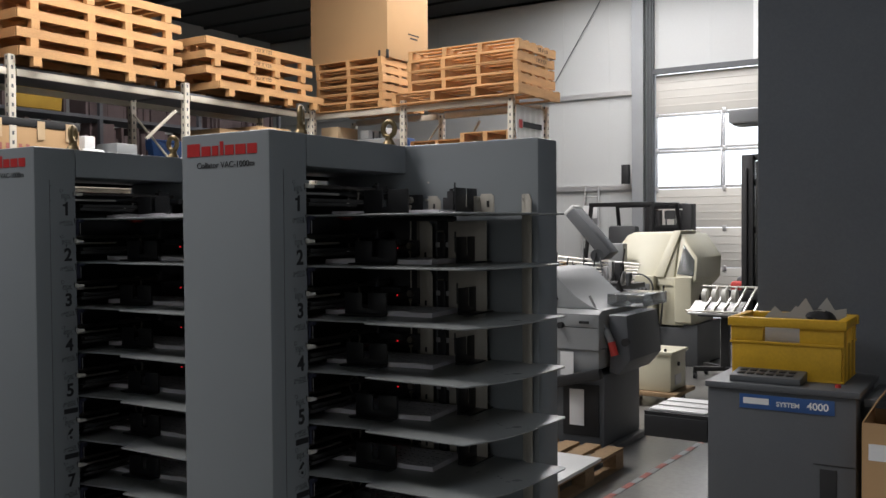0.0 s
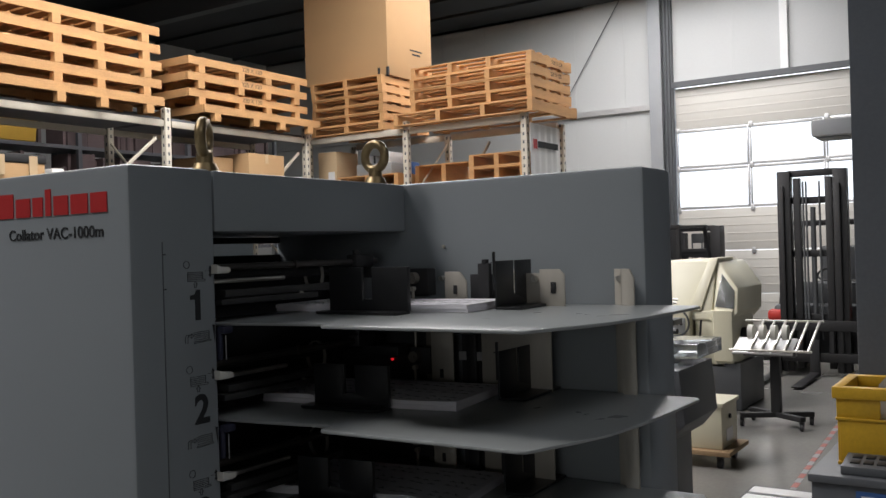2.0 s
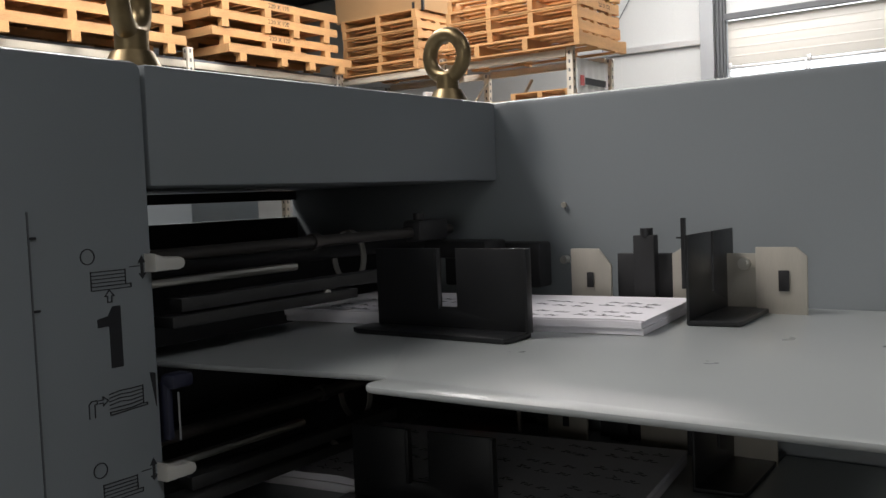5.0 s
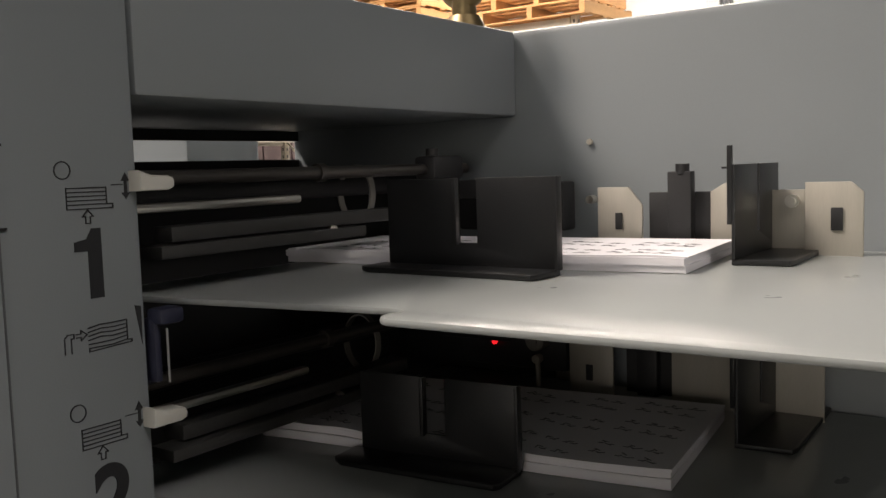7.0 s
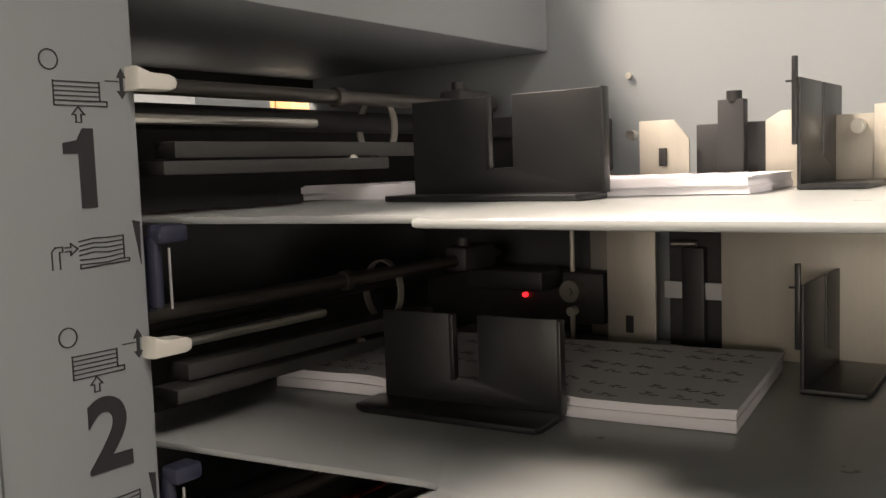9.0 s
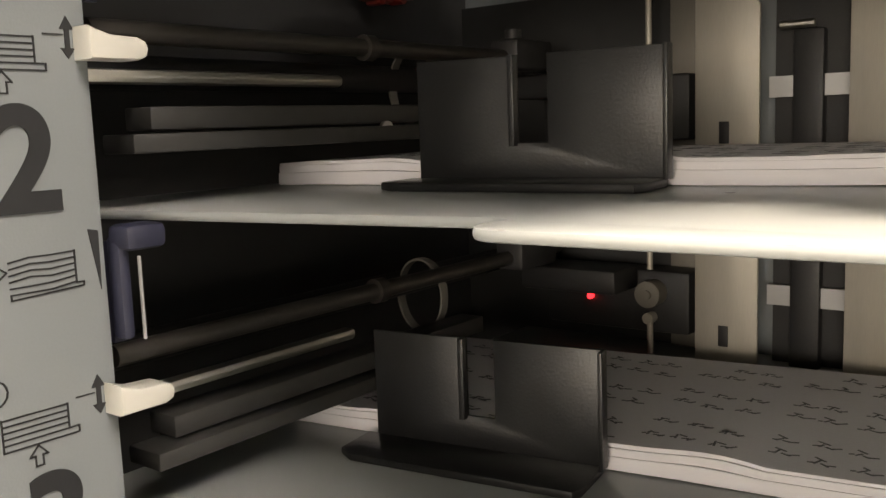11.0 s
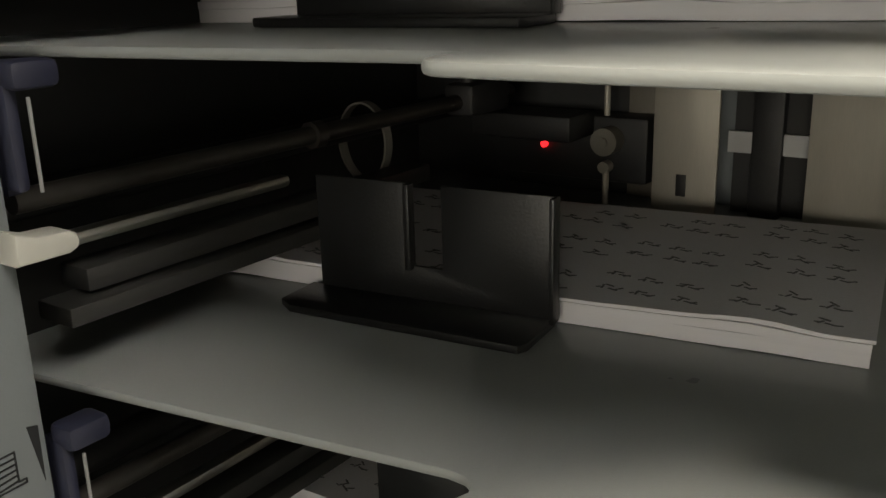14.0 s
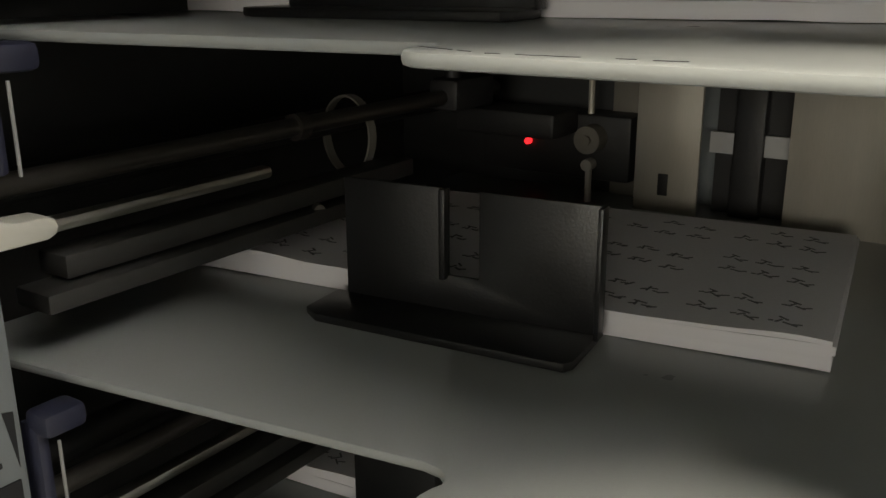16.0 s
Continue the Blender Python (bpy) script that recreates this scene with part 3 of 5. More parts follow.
        rep("lift_pin", lambda: cyl(B(), (-1.38, 2.222, 0.089), (-1.358, 2.222, 0.089), 0.0028, 10), STEEL, dz, col)
        rep("lift_tab", lambda: bx(bx(B(), -1.388, -1.371, 2.225, 2.229, 0.042, 0.056), -1.353, -1.335, 2.225, 2.229, 0.042, 0.056), ALU, dz, col)
        rep("red_connector", lambda: cyl(bx(bx(bx(B(), -1.662, -1.648, 2.1, 2.17, 0.1305, 0.1375, 0.002), -1.66, -1.644, 2.112, 2.155, 0.126, 0.1385, 0.003), -1.658, -1.643, 2.12, 2.128, 0.123, 0.136, 0.002), (-1.65, 2.142, 0.128), (-1.638, 2.142, 0.128), 0.004, 12), REDP, dz, col, "red plastic connector")
    else:
        part("rail_plate", zplate([(-1.402, z - 0.003), (-1.359, z - 0.003), (-1.359, z + 0.04), (-1.372, z + 0.056), (-1.402, z + 0.056)]), ZINC, col)
        part("rail_plate", zplate([(-1.299, z - 0.003), (-1.251, z - 0.003), (-1.251, z + 0.058), (-1.287, z + 0.058), (-1.299, z + 0.051)], 2.214), ZINC, col)
        part("rail_plate", zplate([(-1.25, z - 0.003), (-1.22, z - 0.003), (-1.22, z + 0.052), (-1.25, z + 0.052)]), ZINC, col)
        part("rail_plate", zplate([(-1.219, z - 0.003), (-1.176, z - 0.003), (-1.176, z + 0.05), (-1.185, z + 0.058), (-1.219, z + 0.058)], 2.203), ZINC, col)
        part("slot", bx(B(), -1.3845, -1.3775, 2.2075, 2.2088, z + 0.018, z + 0.033, 0.0005), BLACK, col)
        part("slot", bx(B(), -1.1995, -1.1905, 2.2015, 2.2028, z + 0.020, z + 0.038, 0.0005), BLACK, col)
        # the same here: post, and a black plate for the shaded gap
        part("lift_post", cyl(bx(bx(B(), -1.355, -1.297, 2.215, 2.225, z - 0.003, z + 0.051, 0.001), -1.334, -1.313, 2.205, 2.216, z - 0.02, z + 0.069, 0.001), (-1.322, 2.21, z + 0.067), (-1.322, 2.21, z + 0.0755), 0.006), BLACK, col)
        part("screw", cyl(cyl(B(), (-1.23, 2.21, z + 0.043), (-1.23, 2.205, z + 0.043), 0.0055, 14), (-1.23, 2.206, z + 0.043), (-1.23, 2.203, z + 0.043), 0.0035, 8), STEEL, col)
        part("screw", cyl(B(), (-1.409, 2.215, z + 0.045), (-1.409, 2.206, z + 0.045), 0.004, 12), STEEL, col)
    rep("catch", lambda: bx(bx(bx(B(), -1.514, -1.499, 1.797, 1.816, -0.0135, -0.003, 0.003), -1.515, -1.506, 1.797, 1.8025, -0.05, -0.008, 0.002), -1.518, -1.515, 1.798, 1.803, -0.052, -0.01), BLUEP, dz, col, "dark blue plastic catch")
    rep("catch_plate", lambda: bx(B(), -1.5025, -1.5015, 1.8030, 1.8040, -0.05, -0.016), ALU, dz, col)
    rep("small_screw", lambda: cyl(B(), (-1.535, 1.995, 0.032), (-1.530, 1.992, 0.032), 0.0032, 10), STEEL, dz, col)
rail = zplate([(-1.111, 0.35), (-1.094, 0.35), (-1.094, 1.83), (-1.111, 1.83)], 2.246)
prism(rail, [(-1.0935, 0.35), (-1.074, 0.35), (-1.074, 1.815), (-1.081, 1.83), (-1.0935, 1.83)], 2.232, 2.236, "y", 0.0004)
bx(rail, -1.0955, -1.093, 2.232, 2.25, 0.35, 1.83)
part("mount_rail", rail, ZINC, col, "bent zinc mounting rail")
part("screw", cyl(B(), (-1.103, 2.247, 1.815), (-1.103, 2.243, 1.815), 0.005, 14), STEEL, col)
for i in (4, 5):
    bm = bx(B(), XL, XL + 0.0012, 1.742, 1.79, Z1 - P * i - 0.042, Z1 - P * i - 0.027)
    part("warning_label", bm, INK, col, "small black label")
copy_thing(col, pose(-0.885, -0.065, 0))["label"] = "second grey ten-bin collator tower standing alongside"


# paper in every bin
def paper_stack(i, x1, y0, z, h, turn, L=0.335, W=0.186):
    """Two or three sheaves with rolling edges; small groups of pen-like marks on the top sheet."""
    random.seed(40 + i)
    t = thing("paper_stack", "low wavy stack of white printed sheets on a tray", "paper stack", "paper stacks in the trays", pose(x1, y0, z + 0.0004, 0, 0, turn))
    nx, ny = 34, 5
    ph, amp = i * 1.7, (0.0006 if i == 0 else 0.0015 + 0.0006 * (i % 3 == 2))

    def roll(u, j):
        """How far a sheaf's edge is lifted at u along its length."""
        base = amp * max(0.0, 0.3 + math.sin(u * 15 + ph) + 0.4 * math.sin(u * 31 + ph * 2))
        return base * (0.2 + 0.35 * j + 0.12 * math.sin(u * 22 + j * 2))

    cuts = [0, 0.55, 0.86, 1.0] if i else [0, 0.45, 0.9, 1.0]
    for j in range(3):
        z0, z1 = h * cuts[j], h * cuts[j + 1] - 0.0001
        ox, oy = random.uniform(-0.0012, 0.0012), random.uniform(-0.0012, 0.0012)
        bm, g = B(), []
        for k in range(nx + 1):
            u = k / nx
            lo, up = roll(u, j), roll(u, j + 0.7)
            up = max(up, lo - (z1 - z0) * 0.4)
            row = [(oy + W * q / ny, z1 + up * (1 - q / ny) ** 1.5) for q in range(ny + 1)] + [(oy + W * q / ny, z0 + lo * (1 - q / ny) ** 1.5) for q in range(ny, -1, -1)]
            g.append([bm.verts.new((ox - L * u, y, zz)) for y, zz in row])
        m = len(g[0])
        for k in range(nx):
            for q in range(m):
                bm.faces.new((g[k][q], g[k][(q + 1) % m], g[k + 1][(q + 1) % m], g[k + 1][q]))
        for e in (0, nx):
            for q in range(ny):
                bm.faces.new((g[e][q], g[e][q + 1], g[e][m - 2 - q], g[e][m - 1 - q]))
        bmesh.ops.recalc_face_normals(bm, faces=bm.faces[:])
        part("sheaf", bm, PAPER, t)
    pr = B()
    for gx in range(5):
        for gy in range(3):
            for q in range(6):
                x, y = -0.018 - gx * 0.062 - (q % 3) * 0.0185 + random.uniform(-0.002, 0.002), 0.012 + gy * 0.06 + (q // 3) * 0.021 + (q % 3) * 0.004 + random.uniform(-0.002, 0.002)
                if x < -L + 0.02 or y > W - 0.02:
                    continue
                zt = h + roll(-x / L, 2.7) * (1 - y / W) ** 1.5 + 0.0002
                a, w = 0.5 if gx % 2 else 0.1, 0.0011
                for dx, dy, l, b in ((-0.005, 0.0, 0.006, a + 0.9), (-0.002, 0.001, 0.006, a - 0.7), (0.0, 0.004, 0.006, a + 2.4), (0.001, -0.001, 0.005, a + 0.2), (-0.008, 0.001, 0.003, a)):
                    bx(pr, 0, l * random.uniform(0.7, 1.2), -w / 2, w / 2, 0, 0.0002, 0, Matrix.Translation((x + dx, y + dy, zt)) @ Matrix.Rotation(b + random.uniform(-0.25, 0.25), 4, "Z"))
    part("print", pr, PRINT, t, "rows of grey printed marks", False)["kind"] = "stuff"
    return t


PX = [-1.26, -1.252, -1.256, -1.254, -1.258, -1.26, -1.255, -1.26, -1.262, -1.255]
PY = [2.05, 2.0, 2.005, 2.003, 1.996, 2.01, 2.012, 2.008, 2.01, 2.01]
PT = [5.5, 7.5, 8.0, 7.5, 7.5, 6.0, 7.0, 5.0, 7.0, 6.0]
for i in range(10):
    paper_stack(i, PX[i], PY[i], ZT[i], 0.0125 if i else 0.0115, PT[i], 0.335 if i else 0.35, 0.18 if i else 0.15)
for i in range(7):
    paper_stack(20 + i, -1.262 - 0.885, 2.0 - 0.065, ZT[i], 0.012, 5.0)


# ---- pallets ----
def skid(label, at, L, W, h, stencil=""):
    """A rail skid: three long rails on blocks with cross boards; length along y, its open front towards +x."""
    t = thing("pallet", label, "pallet", "stacked wooden pallets", at)
    rail_m = None
    for x in (-0.03, -W / 2 - 0.02, -W + 0.0):
        if rail_m is None:
            rail_m = part("rail", bx(B(), 0, 0.035, 0, L, h * 0.48, h - 0.004, 0.003), WOOD, t, smooth=False)
            rail_m.matrix_basis = pose(x, 0, 0)
        else:
            again(rail_m, pose(x, 0, 0), t)
    blk = None
    for x in (-0.075, -W / 2 - 0.05, -W + 0.0):
        for y in (0.16, L * 0.39, L * 0.62, L - 0.25):
            if blk is None:
                blk = part("block", bx(B(), 0, 0.08, 0, 0.1, 0.0, h * 0.5, 0.003), WOOD, t, smooth=False)
                blk.matrix_basis = pose(x, y, 0)
            else:
                again(blk, pose(x, y, 0), t)
    brd = None
    for k in range(12):
        y = (L - 0.15) * k / 11
        if brd is None:
            brd = part("deck_board", bx(B(), -W + 0.04, -0.032, 0, 0.15, h - 0.03, h - 0.008, 0.002), WOOD, t, smooth=False)
        else:
            again(brd, pose(0, y, 0), t)
    part("end_board", bx(B(), -W + 0.03, -0.032, -0.002, 0.022, h * 0.48, h - 0.004, 0.002), WOOD, t, smooth=False)
    if stencil:
        text("stencil", stencil, 0.075, pose(0.0056, L / 2, h * 0.73) @ LX, INK, t, 0.0, 1.1)
    return t


def stringer_pallet(label, at, L, D, h, n=4):
    """A two-way pallet whose stringers run back along y."""
    t = thing("pallet", label, "pallet", "stacked wooden pallets", at)
    st = None
    for k in range(n):
        x = (L - 0.07) * k / (n - 1)
        if st is None:
            st = part("stringer", bx(B(), 0, 0.07, 0, D, 0.018, h - 0.018, 0.002), WOOD, t, smooth=False)
        else:
            again(st, pose(x, 0, 0), t)
    bd = None
    for k in range(6):
        y = (D - 0.1) * k / 5
        for z in (h - 0.018, 0.001):
            if z < 0.01 and k % 2:
                continue
            if bd is None:
                bd = part("deck_board", bx(B(), 0, L, 0, 0.1, 0, 0.017, 0.002), WOOD, t, smooth=False)
                bd.matrix_basis = pose(0, y, z)
            else:
                again(bd, pose(0, y, z), t)
    return t


random.seed(7)
SH = 3.47
hA = 0.205
for k in range(5):
    skid("long pale pine rail skid in a stack on the rack", pose(-8.97 + random.uniform(-0.03, 0.03) + (0.06 if k == 0 else 0), 5.72 + random.uniform(-0.03, 0.03), SH + 0.04 + hA * k), 2.25, 1.15, hA)
for k in range(3):
    skid("long pale pine rail skid in a stack on the rack", pose(-8.97 + random.uniform(-0.03, 0.03), 3.25 + random.uniform(-0.03, 0.03), SH + 0.04 + hA * k), 2.25, 1.15, hA)
hB = 0.192
for k in range(4):
    skid("pale pine rail skid stencilled on its front rail", pose(-8.97 + random.uniform(-0.03, 0.03) + (0.1 if k == 0 else 0), 8.36 + random.uniform(-0.04, 0.04) + (0.1 if k == 0 else 0), SH + 0.04 + hB * k), 2.1, 1.15, hB, "220 X 120" if k else "")
for k in range(6):
    stringer_pallet("pale pine two-way pallet in a stack on the rack", pose(-9.3 + random.uniform(-0.02, 0.02), 10.95 + random.uniform(-0.02, 0.02), 3.54 + 0.128 * k), 1.28, 1.15, 0.127, 3)
p = stringer_pallet("wide pale pine base pallet overhanging the rack", pose(-7.78, 10.85, 3.54), 2.1, 1.3, 0.165, 4)
for k in range(4):
    p = stringer_pallet("pale pine two-way pallet stencilled on its side", pose(-7.55 + random.uniform(-0.02, 0.02), 10.93 + random.uniform(-0.02, 0.02), 3.708 + 0.15 * k), 1.82, 1.15, 0.149, 4)
    if k > 1:
        text("stencil", "220 X 120", 0.075, pose(1.8225, 0.72, 0.075) @ LX, INK, p, 0.0, 1.0)


def carton(label, at, L, D, H, m=CARD, tape=True, lab=False):
    t = thing("cardboard_box", label, "box", "", at)
    part("body", bx(B(), 0, L, 0, D, 0, H, 0.006), m, t)
    if tape:
        part("tape", bx(B(), L / 2 - 0.03, L / 2 + 0.03, -0.002, D, H - 0.12, H + 0.002), CARDW, t, "brown packing tape", False)
    if lab:
        part("paper_label", bx(B(), L * 0.55, L * 0.9, -0.003, 0.0, H * 0.2, H * 0.5), WHITE, t, "white printed paper label", False)
    return t


big = carton("tall plain brown cardboard carton on a pallet stack", pose(-9.5, 11.05, 4.31), 1.5, 1.1, 1.75, CARD, False)
bm = bx(B(), 1.5, 1.503, 0.55, 0.85, 0.42, 0.44)
bx(bm, 1.5, 1.503, 0.6, 0.8, 0.36, 0.385)
part("print", bm, INK, big, "small dark print", False)
for x in (1.497, 1.35):
    part("clip", bx(B(), x - 0.02, x + 0.02, -0.01, 0.02, -0.02, 0.11, 0.004), BLACK, big)


# ---- pallet racks ----
def upright(parent, x, y, top, m=RACKM):
    bm = bx(B(), x - 0.04, x + 0.04, y - 0.04, y + 0.04, 0, top, 0.004)
    u = part("upright", bm, m, parent)
    holes = B()
    for k in range(int(top / 0.1)):
        bx(holes, x - 0.012, x + 0.012, y - 0.0412, y + 0.0412, 0.06 + 0.1 * k, 0.1 + 0.1 * k)
        bx(holes, x - 0.0412, x + 0.0412, y - 0.012, y + 0.012, 0.06 + 0.1 * k, 0.1 + 0.1 * k)
    part("perforation", holes, DGREY, u, "rows of dark slots", False)["kind"] = "stuff"
    return u


rack = thing("pallet_rack", "cream steel pallet rack loaded with pine skids", "rack", "pallet racks")
for y in (0.87, 3.27, 5.67, 8.07, 10.5):
    upright(rack, -9.05, y, 3.62)
    upright(rack, -10.1, y, 3.62)
    for k in range(3):
        part("brace", cyl(B(), (-9.07, y, 0.4 + k), (-10.08, y, 1.3 + k), 0.016, 8), RACKM, rack)
for a, b in ((0.93, 3.21), (3.33, 5.61), (5.73, 8.01), (8.13, 10.44)):
    for z in (3.47, 2.3):
        for x in (-9.04, -10.1):
            part("beam", bx(B(), x - 0.025, x + 0.025, a, b, z - 0.075, z, 0.004), RACKM, rack)
    part("deck", bx(B(), -10.07, -9.07, a, b, 3.472, 3.508), RACKG, rack)
    part("deck", bx(B(), -10.07, -9.07, a, b, 2.302, 2.325), RACKG, rack)
for y in (3.27, 5.67, 8.07, 10.5):
    part("strut", bx(B(), -0.012, 0.012, 0, 0.62, -0.018, 0.018, 0.002, pose(-9.06, y - 0.62, 2.86, 40, 0, 0)), RACKM, rack)
rack = thing("pallet_rack", "cream steel pallet rack across the hall with pallets on top", "rack", "pallet racks")
for x in (-9.43, -7.68, -5.87):
    upright(rack, x, 11.0, 3.62 if x < -6 else 3.56)
    upright(rack, x, 12.05, 3.5)
    for k in range(3):
        part("brace", cyl(B(), (x, 11.02, 0.5 + k), (x, 12.03, 1.4 + k), 0.014, 8), RACKM, rack)
for a, b in ((-9.37, -7.74), (-7.62, -5.93)):
    for z in (3.53, 2.72):
        for y in (11.0, 12.05):
            part("beam", bx(B(), a, b, y - 0.025, y + 0.025, z - 0.085, z, 0.004), RACKM, rack)
    part("deck", bx(B(), a, b, 11.03, 12.02, 2.722, 2.745), WOOD, rack)
part("diagonal", cyl(B(), (-7.62, 11.9, 2.3), (-6.9, 11.9, 3.35), 0.02, 8), RACKM, rack)
banner = thing("banner", "white hanging printed banner tied to the rack end", "banner")
fold = [(-5.805 + 0.012 * math.sin(k * 1.3), 11.02 + 0.035 * k) for k in range(25)]
bm = prism(B(), fold + [(x - 0.006, y) for x, y in fold[::-1]], 0.9, 3.42, "z")
part("cloth", bm, WHITE, banner)
part("print", bx(B(), -5.785, -5.783, 11.18, 11.75, 3.12, 3.2), INK, banner, "dark print bar", False)
for k in range(4):
    part("print", bx(B(), -5.785, -5.783, 11.1, 11.35 + 0.05 * (k % 2), 2.72 - 0.14 * k, 2.77 - 0.14 * k), INK, banner, "dark print bar", False)
part("print", bx(B(), -5.785, -5.783, 11.06, 11.16, 3.1, 3.22), REDINK, banner, "red print mark", False)
# goods on the racks
def stored_pallet(label, at, L, D, h):
    t = stringer_pallet(label, at, L, D, h, 3)
    t["group"] = ""
    return t


stored_pallet("low pine pallet under a strapped carton", pose(-9.0, 5.1, 2.328, 0, 0, 90), 1.5, 0.8, 0.13)
box = carton("brown carton with a black lid and tape tabs", pose(-9.02, 5.2, 2.46, 0, 0, 90), 1.28, 0.75, 0.4, CARD, False)
part("lid", bx(B(), -0.01, 1.29, -0.012, 0.76, 0.4, 0.49, 0.008), BLACK, box, "black folded lid")
for x in (0.25, 0.75, 1.1):
    part("tape", bx(B(), x, x + 0.09, -0.016, -0.001, 0.27, 0.47), CARDW, box, "brown tape tab", False)
part("label", bx(B(), 0.3, 0.95, -0.004, 0.0, 0.02, 0.11), BLACK, box, "dark label", False)
for k in range(5):
    part("stencil_bar", bx(B(), 0.22 + 0.085 * k + (0.06 if k > 2 else 0), 0.26 + 0.085 * k + (0.06 if k > 2 else 0), -0.0035, -0.001, 0.13, 0.21), TAPER, box, "faded red stencil bar", False)
carton("brown cardboard box with two white labels", pose(-9.02, 9.36, 2.328, 0, 0, 90), 0.66, 0.8, 0.86, CARD, True, True)
carton("dark brown carton with black tape", pose(-9.25, 8.85, 2.328, 0, 0, 90), 0.46, 0.7, 0.8, CARD, False)
carton("pale carton with a blue band and print", pose(-9.33, 11.08, 2.748), 0.34, 0.5, 0.58, CARDW, False, True)
stored_pallet("weathered pine pallet carrying machine parts", pose(-8.98, 11.08, 2.748), 1.08, 0.85, 0.2)
mp = thing("machine_part", "pale grey machine feeder part with black rods", "stored part", "", pose(-8.68, 11.15, 2.95))
part("body", bx(bx(B(), 0, 0.62, 0, 0.4, 0, 0.16, 0.01), 0.06, 0.22, 0.02, 0.38, 0.16, 0.3, 0.01), LGREY, mp)
for x in (0.3, 0.42, 0.52):
    part("rod", cyl(B(), (x, 0.04, 0.16), (x, 0.04, 0.27), 0.014, 10), BLACK, mp)
part("end_plate", bx(B(), 0.55, 0.6, 0.0, 0.38, 0.16, 0.31, 0.004), WHITE, mp)
bl = thing("machine_cover", "long blue machine cover behind the cartons", "stored part", "", pose(-9.1, 11.75, 2.748))
part("body", bx(B(), 0, 0.95, 0, 0.25, 0, 0.42, 0.03), BLUELAB, bl)
part("trim", bx(B(), 0.05, 0.9, -0.006, 0.0, 0.3, 0.38, 0.002), WHITE, bl, "white stripe")
stored_pallet("reddish weathered pallet standing on the shelf", pose(-7.8, 11.35, 2.748), 0.95, 0.6, 0.3)
for k in range(2):
    stored_pallet("dark weathered pallet on the rack shelf", pose(-6.76, 11.1, 2.748 + 0.175 * k), 0.82, 0.8, 0.172)
for k, (y, w, h, m) in enumerate(((6.62, 0.3, 0.52, WHITE), (7.0, 0.62, 0.47, LGREY), (4.0, 0.6, 0.5, CARD), (4.8, 0.5, 0.6, CARDW), (2.2, 0.7, 0.6, CARD))):
    t = thing("machine_part" if m in (WHITE, LGREY) else "crate", "pale machine part stored on the rack shelf" if m in (WHITE, LGREY) else "small brown crate stored on the rack shelf", "stored part", "", pose(-9.15, y, 2.326))
    part("body", bx(bx(B(), -0.6, 0, 0, w, 0, h * 0.7, 0.02), -0.45, -0.05, w * 0.2, w * 0.7, h * 0.7, h, 0.02), m, t)
    part("plate", bx(B(), 0.0, 0.012, w * 0.15, w * 0.6, h * 0.15, h * 0.5, 0.003), DGREY, t)
# dark shelving behind, with rows of binders and boxes
shelf = thing("shelving_unit", "dark grey shelving packed with binders and boxes", "shelving")
for y in (1.0, 3.0, 5.0, 7.0, 9.0, 11.0, 13.0):
    part("upright", bx(B(), -12.05, -11.99, y - 0.03, y + 0.03, 0, 4.4), RACKG, shelf)
    part("upright", bx(B(), -12.65, -12.59, y - 0.03, y + 0.03, 0, 4.4), RACKG, shelf)
for z in (2.0, 2.75, 3.45, 4.1):
    part("board", bx(B(), -12.7, -11.98, 0.9, 13.1, z, z + 0.05), RACKG, shelf)
random.seed(21)
for z in (2.055, 2.805, 3.505):
    bm = B()
    y = 1.05
    while y < 12.9:
        w = random.choice((0.05, 0.06, 0.08, 0.05, 0.3))
        h = random.uniform(0.36, 0.62)
        if random.random() < 0.82:
            bx(bm, -12.5, -12.06 - random.uniform(0, 0.1), y, y + w - 0.004, z, z + h)
        y += w
    tagged(part("binders", bm, BOOKM, None, "rows of dark binders and ledgers on shelves", False), category="binders", kind="stuff")
for y, z, m in ((5.9, 2.806, ORANGE), (4.2, 3.506, BLACK), (8.4, 2.056, REDM), (7.6, 3.506, ORANGE), (10.0, 2.806, BLUELAB)):
    t = thing("storage_bin", "coloured plastic storage bin on the dark shelving", "bin", "", pose(-12.0, y, z))
    part("body", prism(B(), [(0, 0), (0.7, 0), (0.75, 0.4), (-0.05, 0.4)], -0.3, 0.02, "x", 0.01), m, t)
    part("rim", bx(B(), -0.32, 0.04, -0.07, 0.77, 0.39, 0.42, 0.008), m, t)

# ---- machines along the aisle ----
wb = thing("wall_speaker", "small black box fixed on the wall", "speaker")
part("body", bx(B(), -6.52, -6.38, YW - 0.36, YW - 0.232, 2.56, 2.93, 0.01), BLACK, wb)
part("bracket", bx(B(), -6.47, -6.43, YW - 0.25, YW - 0.1, 2.7, 2.8), DGREY, wb)
lad = thing("ladder", "folded step ladder leaning on the wall", "ladder")
for x in (-7.45, -7.05):
    part("stile", cyl(B(), (x, YW - 0.35, 0.0), (x + (0.06 if x < -7.2 else -0.06), YW - 0.08, 2.55), 0.025, 10), ALU, lad)
for k in range(8):
    part("rung", cyl(B(), (-7.44 + 0.007 * k, YW - 0.32 + 0.03 * k, 0.3 + 0.29 * k), (-7.06 - 0.007 * k, YW - 0.32 + 0.03 * k, 0.3 + 0.29 * k), 0.018, 8), ALU, lad)
part("pad", bx(B(), -7.4, -7.1, YW - 0.2, YW - 0.12, 1.9, 2.15, 0.02), WHITE, lad)


